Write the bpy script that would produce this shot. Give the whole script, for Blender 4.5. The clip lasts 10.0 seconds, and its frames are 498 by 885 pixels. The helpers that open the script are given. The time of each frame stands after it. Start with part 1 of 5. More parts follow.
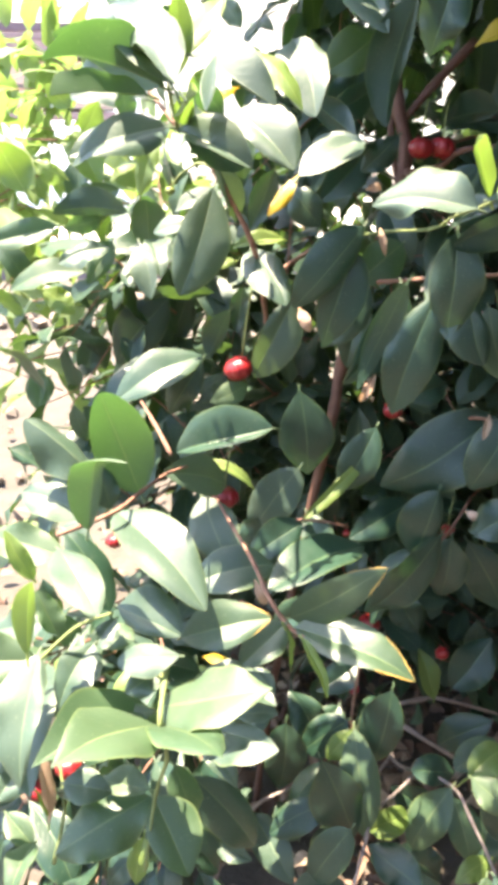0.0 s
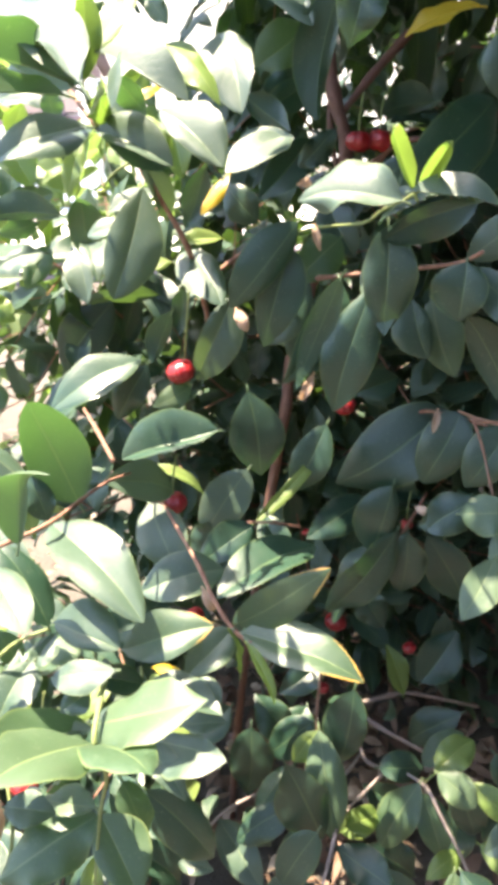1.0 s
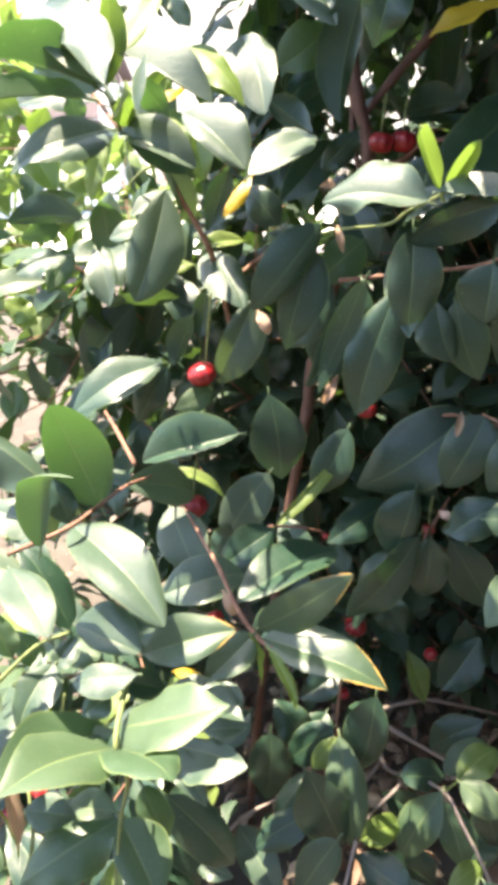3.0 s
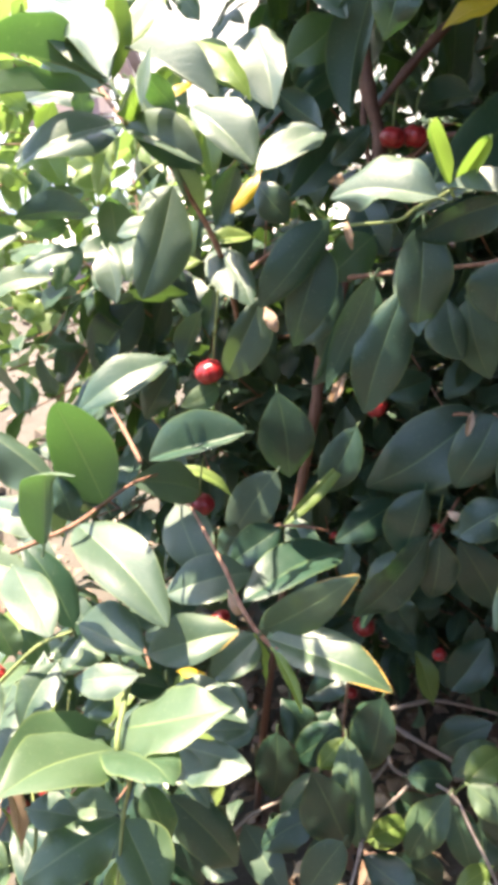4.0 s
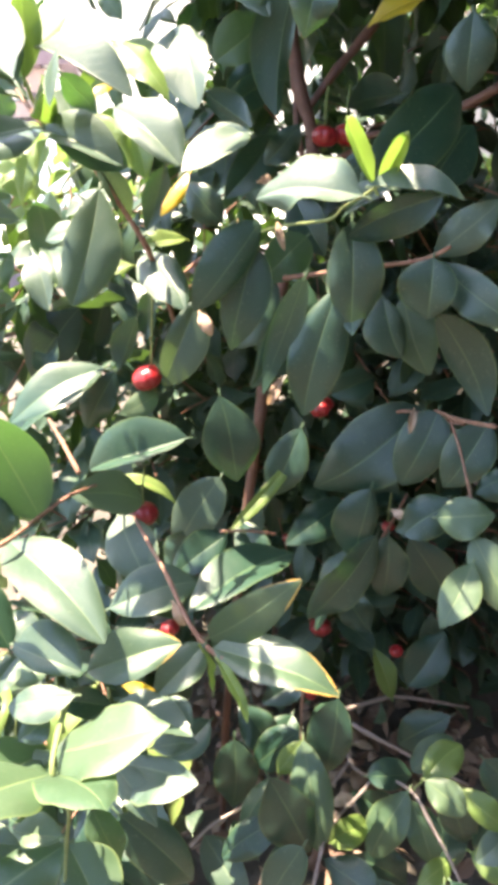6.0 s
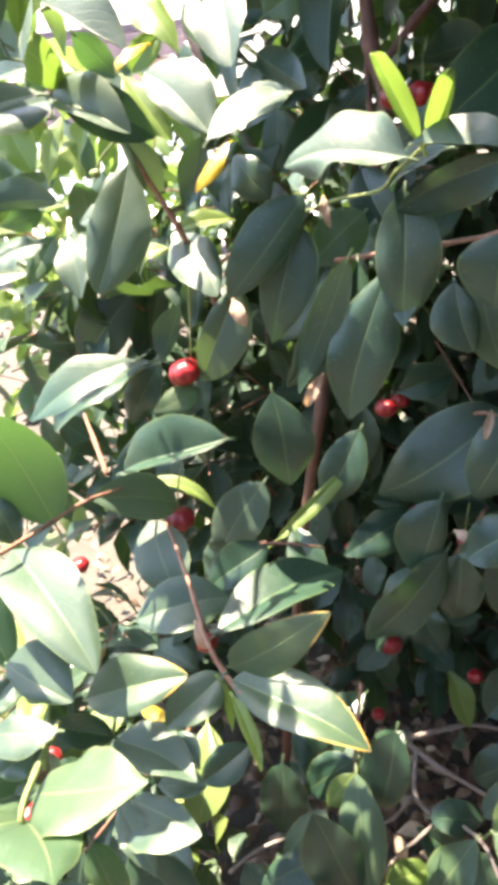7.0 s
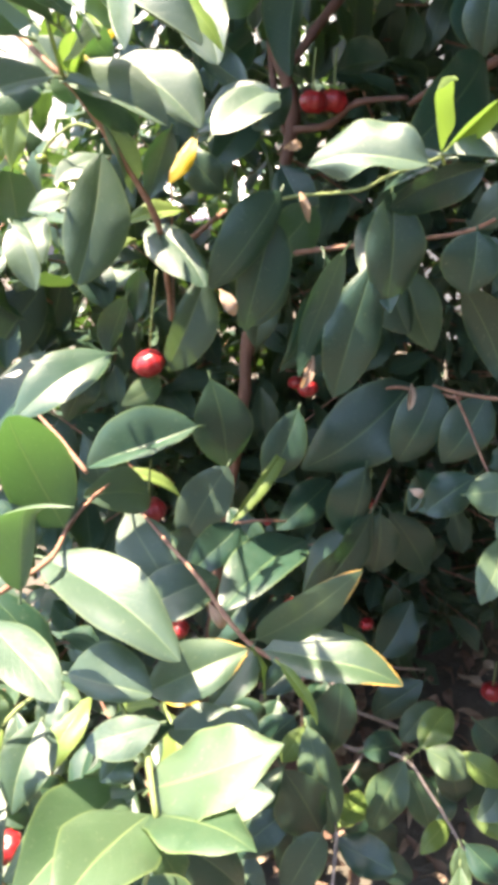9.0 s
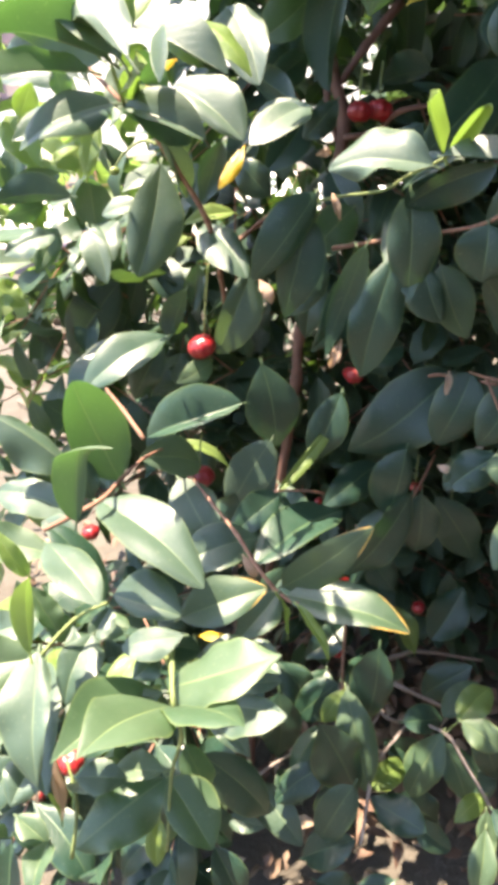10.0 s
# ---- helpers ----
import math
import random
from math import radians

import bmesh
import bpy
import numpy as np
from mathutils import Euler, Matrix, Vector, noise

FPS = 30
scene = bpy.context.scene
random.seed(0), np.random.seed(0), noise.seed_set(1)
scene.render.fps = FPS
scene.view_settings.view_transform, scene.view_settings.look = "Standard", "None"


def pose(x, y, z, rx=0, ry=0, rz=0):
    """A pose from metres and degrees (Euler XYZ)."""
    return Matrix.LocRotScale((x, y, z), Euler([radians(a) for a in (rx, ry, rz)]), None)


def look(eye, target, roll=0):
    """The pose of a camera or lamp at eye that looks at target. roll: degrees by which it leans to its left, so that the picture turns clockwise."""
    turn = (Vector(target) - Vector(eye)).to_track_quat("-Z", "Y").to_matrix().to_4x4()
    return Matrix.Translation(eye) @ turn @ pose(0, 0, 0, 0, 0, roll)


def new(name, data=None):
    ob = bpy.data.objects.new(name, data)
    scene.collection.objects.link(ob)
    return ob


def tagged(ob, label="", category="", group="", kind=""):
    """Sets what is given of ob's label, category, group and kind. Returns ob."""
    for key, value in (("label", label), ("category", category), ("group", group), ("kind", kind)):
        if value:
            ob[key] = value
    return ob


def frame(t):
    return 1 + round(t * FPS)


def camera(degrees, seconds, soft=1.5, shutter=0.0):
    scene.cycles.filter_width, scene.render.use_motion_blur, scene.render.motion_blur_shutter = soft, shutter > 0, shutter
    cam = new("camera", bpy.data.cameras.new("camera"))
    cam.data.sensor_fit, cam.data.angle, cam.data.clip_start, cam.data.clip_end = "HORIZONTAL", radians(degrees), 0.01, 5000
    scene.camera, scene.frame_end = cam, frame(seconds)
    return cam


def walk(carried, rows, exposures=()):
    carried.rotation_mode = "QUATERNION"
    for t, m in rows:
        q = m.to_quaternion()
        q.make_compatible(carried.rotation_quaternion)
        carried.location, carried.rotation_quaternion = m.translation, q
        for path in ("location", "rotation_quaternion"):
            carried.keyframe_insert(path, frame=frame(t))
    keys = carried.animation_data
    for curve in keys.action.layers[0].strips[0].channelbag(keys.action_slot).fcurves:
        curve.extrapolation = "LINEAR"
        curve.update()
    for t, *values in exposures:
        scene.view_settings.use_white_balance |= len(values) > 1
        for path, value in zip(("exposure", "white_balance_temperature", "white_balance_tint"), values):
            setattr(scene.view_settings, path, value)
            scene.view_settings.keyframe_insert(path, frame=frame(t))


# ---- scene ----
cam = camera(40.4, 10.0, soft=6.0)
METRES, EYE, TILT, LEAN, TURN = 0.4, 0.80, -22.0, 0.0, 0.0
ROWS = [
    (0.0, 0.0, 0.0, 0.0, 0.0, 0.0, 0.0),
    (0.5, 0.053, 0.0075, -0.0014, -1.51, -0.03, 1.99),
    (1.0, 0.0688, 0.0213, 0.0048, -1.61, -0.1, 2.4),
    (1.5, 0.0576, 0.0291, 0.0101, 0.04, 0.24, 1.92),
    (2.0, 0.0572, 0.0308, 0.0093, -0.14, 0.1, 2.11),
    (2.5, 0.0586, 0.0283, 0.006, -0.48, 0.22, 2.31),
    (4.0, 0.0709, 0.0405, 0.0092, 0.87, -0.06, 1.83),
    (4.5, 0.0785, 0.0553, 0.0119, -1.05, -0.67, 2.03),
    (5.0, 0.0923, 0.0461, 0.0106, -3.1, -0.5, 3.66),
    (6.5, 0.15, 0.0895, 0.0243, -0.25, -0.06, 4.89),
    (7.0, 0.2225, 0.1924, 0.0358, 6.79, -0.78, 2.52),
    (7.5, 0.2378, 0.2432, 0.0402, 9.95, -2.42, 3.29),
    (8.0, 0.1753, 0.2185, 0.0413, 3.53, -0.29, 6.88),
    (8.5, -0.0005, 0.1795, 0.0639, -4.93, -0.11, 5.74),
    (9.0, -0.1192, 0.1593, 0.0557, -12.66, -3.23, 6.72),
    (9.5, -0.1438, 0.1057, 0.0461, -8.12, -1.95, 6.7),
    (10.0, -0.0513, 0.0012, -0.0088, -4.63, -1.8, 5.59),
]
walk(cam, [(t, pose(0, 0, EYE, TILT, LEAN, TURN) @ pose(METRES * x, METRES * y, METRES * z, 90 + pitch, roll, yaw)) for t, x, y, z, yaw, pitch, roll in ROWS], [(0.0, 3.34, 7700, 15), (0.5, 3.20, 7700, 15), (1.0, 3.24, 7700, 15), (1.5, 3.12, 7700, 15), (2.0, 3.00, 7700, 15), (4.5, 3.02, 7700, 15), (5.0, 3.25, 7700, 15), (6.5, 3.36, 7700, 15), (7.0, 3.31, 7700, 15), (7.5, 3.20, 7700, 15), (8.2, 3.22, 7700, 15), (9.2, 3.21, 7700, 15), (10.0, 3.00, 7700, 15)])

# a high sun beyond the shrub, over its open side
SUN = Vector((-0.24, 0.10, 0.96)).normalized()
world = bpy.data.worlds.new("world")
scene.world = world
world.use_nodes = True
sky = world.node_tree.nodes.new("ShaderNodeTexSky")
sky.sky_type, sky.sun_disc = "NISHITA", False
sky.sun_elevation, sky.sun_rotation = math.asin(SUN.z), math.atan2(SUN.x, SUN.y)
sky.air_density, sky.dust_density, sky.ozone_density = 1.0, 1.2, 3.8
backing = world.node_tree.nodes["Background"]
world.node_tree.links.new(sky.outputs[0], backing.inputs[0])
backing.inputs[1].default_value = 0.122
sun = new("sun", bpy.data.lights.new("sun", "SUN"))
sun.data.energy, sun.data.angle, sun.data.color = 3.4, radians(0.53), (1.0, 0.94, 0.83)
sun.matrix_world = look(SUN * 20, (0, 0, 0))


# ---- materials ----
class Graph:
    """A small wrapper for writing node trees."""

    def __init__(self, name):
        self.mat = bpy.data.materials.new(name)
        self.mat.use_nodes = True
        self.tree = self.mat.node_tree
        self.bsdf = self.tree.nodes["Principled BSDF"]
        self.out = self.tree.nodes["Material Output"]

    def node(self, kind, **settings):
        n = self.tree.nodes.new("ShaderNode" + kind)
        for key, value in settings.items():
            setattr(n, key, value)
        return n

    def link(self, a, b):
        self.tree.links.new(a, b)

    def put(self, socket, value):
        if hasattr(value, "is_linked"):
            self.link(value, socket)
        else:
            socket.default_value = value

    def math(self, op, a, b=0.0, c=0.0):
        n = self.node("Math", operation=op)
        for s, v in zip(n.inputs, (a, b, c)):
            self.put(s, v)
        return n.outputs[0]

    def mix(self, fac, a, b, blend="MIX"):
        n = self.node("MixRGB", blend_type=blend)
        for s, v in zip(n.inputs, (fac, a, b)):
            self.put(s, v)
        return n.outputs[0]

    def noise(self, vector, scale, detail=3.0, rough=0.55):
        n = self.node("TexNoise")
        self.link(vector, n.inputs["Vector"])
        n.inputs["Scale"].default_value, n.inputs["Detail"].default_value = scale, detail
        n.inputs["Roughness"].default_value = rough
        return n.outputs[0]

    def ramp(self, fac, *stops):
        n = self.node("ValToRGB")
        while len(n.color_ramp.elements) < len(stops):
            n.color_ramp.elements.new(0.5)
        for e, (p, c) in zip(n.color_ramp.elements, stops):
            e.position, e.color = p, c if len(c) == 4 else (*c, 1)
        self.link(fac, n.inputs[0])
        return n.outputs[0]

    def bump(self, height, strength, distance):
        n = self.node("Bump")
        n.inputs["Strength"].default_value, n.inputs["Distance"].default_value = strength, distance
        self.link(height, n.inputs["Height"])
        self.link(n.outputs[0], self.bsdf.inputs["Normal"])
        return n.outputs[0]


def rgb(r, g, b):
    return (r, g, b, 1.0)


def leaf_material(name, base, pale, through_light, rough, translucency, edge=None, islands=False, gloss=0.5):
    """A waxy broad leaf: light midrib and side veins, mottling, and light that comes through the blade."""
    g = Graph(name)
    uv = g.node("UVMap", uv_map="blade")
    split = g.node("SeparateXYZ")
    g.link(uv.outputs[0], split.inputs[0])
    across = g.math("ABSOLUTE", g.math("SUBTRACT", split.outputs[0], 0.5))
    along = split.outputs[1]
    where = g.node("TexCoord").outputs["Object"]
    mottle = g.noise(where, 75.0, 5.0, 0.62)
    speck = g.noise(where, 520.0, 2.0)
    chance = g.node("NewGeometry").outputs["Random Per Island"] if islands else g.node("ObjectInfo").outputs["Random"]
    tone = g.mix(g.math("MULTIPLY", chance, 0.75), base, pale)
    tone = g.mix(g.math("MULTIPLY", g.ramp(mottle, (0.42, (0, 0, 0)), (0.75, (1, 1, 1))), 0.35), tone, pale)
    tone = g.mix(g.math("MULTIPLY", g.ramp(speck, (0.64, (0, 0, 0)), (0.70, (1, 1, 1))), 0.22), tone, rgb(0.24, 0.27, 0.16))
    # side veins run forward from the midrib
    phase = g.math("SUBTRACT", g.math("MULTIPLY", along, 9.0), g.math("MULTIPLY", across, 7.0))
    vein = g.math("ABSOLUTE", g.math("SUBTRACT", g.math("FRACT", phase), 0.5))
    vein = g.ramp(vein, (0.0, (1, 1, 1)), (0.09, (0, 0, 0)))
    rib = g.ramp(across, (0.008, (1, 1, 1)), (0.024, (0, 0, 0)))
    net = g.node("TexVoronoi", feature="DISTANCE_TO_EDGE")
    g.link(where, net.inputs["Vector"])
    net.inputs["Scale"].default_value = 420.0
    mesh_veins = g.ramp(net.outputs["Distance"], (0.0, (1, 1, 1)), (0.12, (0, 0, 0)))
    tone = g.mix(g.math("MULTIPLY", mesh_veins, 0.11), tone, pale)
    tone = g.mix(g.math("MULTIPLY", vein, 0.11), tone, pale)
    tone = g.mix(g.math("MULTIPLY", rib, 0.55), tone, rgb(pale[0] * 1.7 + 0.05, pale[1] * 1.5 + 0.06, pale[2] * 1.2 + 0.02))
    if edge:
        rim = g.math("ADD", g.math("MULTIPLY", across, 1.0), g.math("MULTIPLY", g.noise(where, 45.0), 0.24))
        rim = g.math("ADD", rim, g.math("SUBTRACT", g.math("MULTIPLY", g.math("POWER", along, 2.0), 0.22), 0.080))
        tone = g.mix(g.ramp(rim, (0.630, (0, 0, 0)), (0.672, (1, 1, 1))), tone, edge)
    else:
        tone = g.mix(g.math("MULTIPLY", g.ramp(across, (0.462, (0, 0, 0)), (0.485, (1, 1, 1))), 0.4), tone, rgb(pale[0] * 1.5 + 0.07, pale[1] * 1.4 + 0.07, pale[2] * 1.2))
    g.link(tone, g.bsdf.inputs["Base Color"])
    g.link(g.ramp(mottle, (0.3, (rough - 0.07,) * 3), (0.7, (rough + 0.1,) * 3)), g.bsdf.inputs["Roughness"])
    g.bsdf.inputs["Specular IOR Level"].default_value = gloss
    g.bsdf.inputs["Coat Weight"].default_value = 0.09
    g.bsdf.inputs["Coat Roughness"].default_value = 0.22
    height = g.math("ADD", g.math("ADD", g.math("MULTIPLY", vein, -0.35), g.math("MULTIPLY", mesh_veins, -0.25)), g.math("ADD", g.math("MULTIPLY", rib, -1.0), g.math("MULTIPLY", mottle, 1.2)))
    normal = g.bump(height, 0.35, 0.0004)
    glow = g.node("BsdfTranslucent")
    g.put(glow.inputs[0], g.mix(g.math("MULTIPLY", rib, 0.4), g.mix(g.math("MULTIPLY", chance, 0.5), through_light, g.mix(0.5, through_light, pale)), pale))
    g.link(normal, glow.inputs["Normal"])
    both = g.node("MixShader")
    both.inputs[0].default_value = translucency
    g.link(g.bsdf.outputs[0], both.inputs[1])
    g.link(glow.outputs[0], both.inputs[2])
    g.link(both.outputs[0], g.out.inputs[0])
    return g.mat


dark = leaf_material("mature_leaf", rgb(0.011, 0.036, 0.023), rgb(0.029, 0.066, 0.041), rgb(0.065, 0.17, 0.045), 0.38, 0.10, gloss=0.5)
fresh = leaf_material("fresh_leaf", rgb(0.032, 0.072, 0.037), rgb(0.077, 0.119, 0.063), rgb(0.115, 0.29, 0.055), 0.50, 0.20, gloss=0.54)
young = leaf_material("young_leaf", rgb(0.100, 0.165, 0.040), rgb(0.190, 0.265, 0.085), rgb(0.21, 0.37, 0.05), 0.43, 0.32)
yellow = leaf_material("yellowing_leaf", rgb(0.42, 0.28, 0.02), rgb(0.50, 0.38, 0.04), rgb(0.75, 0.52, 0.02), 0.45, 0.40, rgb(0.30, 0.10, 0.03))
# paler copy of the mature leaf: sun and sky light put into colour
lit_pale = leaf_material("lit_pale_leaf", rgb(0.028, 0.062, 0.042), rgb(0.066, 0.106, 0.074), rgb(0.15, 0.26, 0.06), 0.47, 0.15, gloss=0.58)
worn = leaf_material("worn_leaf", rgb(0.028, 0.062, 0.035), rgb(0.074, 0.118, 0.066), rgb(0.15, 0.27, 0.045), 0.46, 0.18, rgb(0.66, 0.40, 0.10), gloss=0.7)
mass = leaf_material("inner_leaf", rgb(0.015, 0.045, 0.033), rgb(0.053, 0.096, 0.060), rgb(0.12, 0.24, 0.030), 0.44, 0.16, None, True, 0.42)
dry = leaf_material("dry_leaf", rgb(0.30, 0.19, 0.13), rgb(0.46, 0.33, 0.25), rgb(0.45, 0.28, 0.15), 0.7, 0.25)
# lighter copy of the inner leaf, its colour carrying the sunlight of the open side
bright = leaf_material("sunlit_outer_leaf", rgb(0.085, 0.140, 0.055), rgb(0.180, 0.235, 0.110), rgb(0.25, 0.41, 0.08), 0.42, 0.38, None, True)


def bark_material(name, base, light, scale):
    g = Graph(name)
    where = g.node("TexCoord").outputs["Object"]
    n = g.noise(where, scale, 5.0, 0.65)
    fine = g.noise(where, scale * 6, 3.0)
    g.link(g.mix(g.math("MULTIPLY", fine, 0.18), g.mix(g.ramp(n, (0.35, (0, 0, 0)), (0.7, (1, 1, 1))), base, light), rgb(0.30, 0.24, 0.19)), g.bsdf.inputs["Base Color"])
    g.bsdf.inputs["Roughness"].default_value = 0.78
    g.bump(g.math("ADD", n, g.math("MULTIPLY", fine, 0.4)), 0.7, 0.0012)
    return g.mat


bark = bark_material("trunk_bark", rgb(0.080, 0.028, 0.017), rgb(0.14, 0.055, 0.035), 60)
twig_brown = bark_material("red_brown_twig", rgb(0.17, 0.070, 0.045), rgb(0.30, 0.16, 0.10), 160)
twig_grey = bark_material("grey_twig", rgb(0.21, 0.165, 0.15), rgb(0.36, 0.30, 0.275), 140)
twig_green = bark_material("green_twig", rgb(0.11, 0.16, 0.045), rgb(0.20, 0.25, 0.08), 160)


def fruit_material(name, red, deep, flush):
    g = Graph(name)
    where = g.node("TexCoord").outputs["Object"]
    n = g.noise(where, 120.0, 3.0)
    shade = g.mix(g.math("MULTIPLY", g.node("ObjectInfo").outputs["Random"], 0.6), red, deep)
    g.link(g.mix(g.math("MULTIPLY", n, 0.2), shade, flush), g.bsdf.inputs["Base Color"])
    g.bsdf.inputs["Roughness"].default_value = 0.32
    g.bsdf.inputs["Subsurface Weight"].default_value = 0.12
    g.bsdf.inputs["Subsurface Radius"].default_value = (0.004, 0.0012, 0.0008)
    g.bump(n, 0.15, 0.0004)
    return g.mat


ripe = fruit_material("ripe_fruit", rgb(0.30, 0.013, 0.019), rgb(0.13, 0.005, 0.011), rgb(0.50, 0.06, 0.04))
unripe = fruit_material("unripe_fruit", rgb(0.16, 0.20, 0.05), rgb(0.13, 0.18, 0.04), rgb(0.30, 0.30, 0.09))


def mineral(name, base, light, dark_tone, scale, depth, rough=0.9):
    g = Graph(name)
    where = g.node("TexCoord").outputs["Object"]
    big = g.noise(where, scale * 0.12, 3.0)
    n = g.noise(where, scale, 6.0, 0.65)
    grain = g.noise(where, scale * 9, 3.0, 0.7)
    c = g.mix(g.ramp(n, (0.35, (0, 0, 0)), (0.68, (1, 1, 1))), base, light)
    c = g.mix(g.math("MULTIPLY", g.ramp(big, (0.42, (0, 0, 0)), (0.62, (1, 1, 1))), 0.45), c, dark_tone)
    c = g.mix(g.math("MULTIPLY", grain, 0.3), c, light)
    g.link(c, g.bsdf.inputs["Base Color"])
    g.bsdf.inputs["Roughness"].default_value = rough
    g.bump(g.math("ADD", n, g.math("MULTIPLY", grain, 0.35)), 0.8, depth)
    return g.mat


soil = mineral("dry_soil", rgb(0.060, 0.050, 0.039), rgb(0.100, 0.087, 0.070), rgb(0.042, 0.032, 0.026), 14, 0.012)
clod_mat = mineral("soil_clod", rgb(0.12, 0.095, 0.072), rgb(0.20, 0.165, 0.13), rgb(0.085, 0.06, 0.053), 40, 0.004)
concrete = mineral("pale_concrete", rgb(0.58, 0.55, 0.51), rgb(0.68, 0.66, 0.62), rgb(0.48, 0.45, 0.42), 8, 0.002, 0.85)
kerb_paint = mineral("mauve_kerb", rgb(0.16, 0.125, 0.14), rgb(0.22, 0.18, 0.195), rgb(0.12, 0.095, 0.11), 12, 0.002, 0.8)
plaster = mineral("white_plaster", rgb(0.76, 0.75, 0.72), rgb(0.82, 0.81, 0.79), rgb(0.68, 0.66, 0.63), 5, 0.001, 0.8)
roof_mat = mineral("mauve_roof", rgb(0.10, 0.066, 0.078), rgb(0.15, 0.105, 0.12), rgb(0.07, 0.053, 0.058), 10, 0.003, 0.7)
peach = mineral("peach_fascia", rgb(0.24, 0.175, 0.16), rgb(0.30, 0.23, 0.21), rgb(0.18, 0.13, 0.12), 6, 0.001, 0.75)
screen_wall = mineral("grey_render", rgb(0.100, 0.102, 0.105), rgb(0.140, 0.142, 0.145), rgb(0.080, 0.082, 0.084), 6, 0.003, 0.9)
iron = mineral("dark_iron", rgb(0.07, 0.055, 0.055), rgb(0.12, 0.10, 0.10), rgb(0.04, 0.03, 0.03), 30, 0.001, 0.55)


def litter_material():
    g = Graph("dry_leaf_litter")
    where = g.node("TexCoord").outputs["Object"]
    chance = g.node("NewGeometry").outputs["Random Per Island"]
    c = g.ramp(chance, (0.0, (0.09, 0.045, 0.032)), (0.5, (0.16, 0.095, 0.062)), (0.85, (0.24, 0.17, 0.12)), (1.0, (0.38, 0.30, 0.22)))
    g.link(g.mix(g.math("MULTIPLY", g.noise(where, 120.0, 4.0), 0.5), c, rgb(0.13, 0.08, 0.055)), g.bsdf.inputs["Base Color"])
    g.bsdf.inputs["Roughness"].default_value = 0.75
    g.bump(g.noise(where, 300.0), 0.4, 0.001)
    return g.mat


litter_mat = litter_material()
# emission for an added sheet that whitens the low sky
sky_sheet = Graph("white_sky_glow")
sheet_glow = sky_sheet.node("Emission")
sheet_glow.inputs[0].default_value, sheet_glow.inputs[1].default_value = rgb(0.96, 0.98, 1.0), 0.30
sky_sheet.link(sheet_glow.outputs[0], sky_sheet.out.inputs[0])


# ---- building helpers ----
def mesh_from(name, verts, faces, material, uvs=None, smooth=True):
    me = bpy.data.meshes.new(name)
    me.from_pydata([tuple(v) for v in verts], [], faces)
    if uvs is not None:
        layer = me.uv_layers.new(name="blade")
        order = np.empty(len(me.loops), dtype=np.int32)
        me.loops.foreach_get("vertex_index", order)
        layer.data.foreach_set("uv", np.asarray(uvs, dtype=np.float32)[order].ravel())
    me.polygons.foreach_set("use_smooth", [smooth] * len(me.polygons))
    me.materials.append(material)
    me.update()
    return me


def stands(ob):
    """Where an object stands in the world."""
    if not ob.parent:
        return ob.matrix_basis.copy()
    return stands(ob.parent) @ ob.matrix_parent_inverse @ ob.matrix_basis


def child(ob, parent):
    """Hang ob under parent without moving it."""
    ob.parent = parent
    ob.matrix_parent_inverse = stands(parent).inverted()
    return ob


def part(name, mesh, parent, label="", at=None):
    ob = new(name, mesh)
    if at is not None:
        ob.matrix_basis = at
    child(ob, parent)
    return tagged(ob, label) if label else ob


def tube(points, radius, taper=0.6, sides=7, knots=True):
    """A bent, tapering stem through the points: verts and faces."""
    pts = [Vector(p) for p in points]
    path = []
    for i in range(len(pts) - 1):
        a, b = pts[i], pts[i + 1]
        before, after = pts[max(i - 1, 0)], pts[min(i + 2, len(pts) - 1)]
        for k in range(4):
            s = k / 4
            path.append(0.5 * ((2 * a) + (b - before) * s + (2 * before - 5 * a + 4 * b - after) * s * s + (3 * a - before - 3 * b + after) * s ** 3))
    path.append(pts[-1])
    verts, faces, last = [], [], None
    for i, p in enumerate(path):
        way = (path[min(i + 1, len(path) - 1)] - path[max(i - 1, 0)]).normalized()
        side = (last - way * last.dot(way)).normalized() if last else way.orthogonal().normalized()
        last = side
        other = way.cross(side)
        r = radius * (1 - (1 - taper) * i / (len(path) - 1))
        if knots:
            r *= 1 + 0.16 * noise.noise(p * 90) + (0.22 if i % 4 == 0 and 0 < i < len(path) - 1 else 0)
        for k in range(sides):
            a = 2 * math.pi * k / sides
            verts.append(p + side * (math.cos(a) * r) + other * (math.sin(a) * r))
        if i:
            for k in range(sides):
                j = (k + 1) % sides
                faces.append(((i - 1) * sides + k, (i - 1) * sides + j, i * sides + j, i * sides + k))
    faces.append(tuple(range(sides))[::-1])
    faces.append(tuple(range(len(verts) - sides, len(verts))))
    return verts, faces


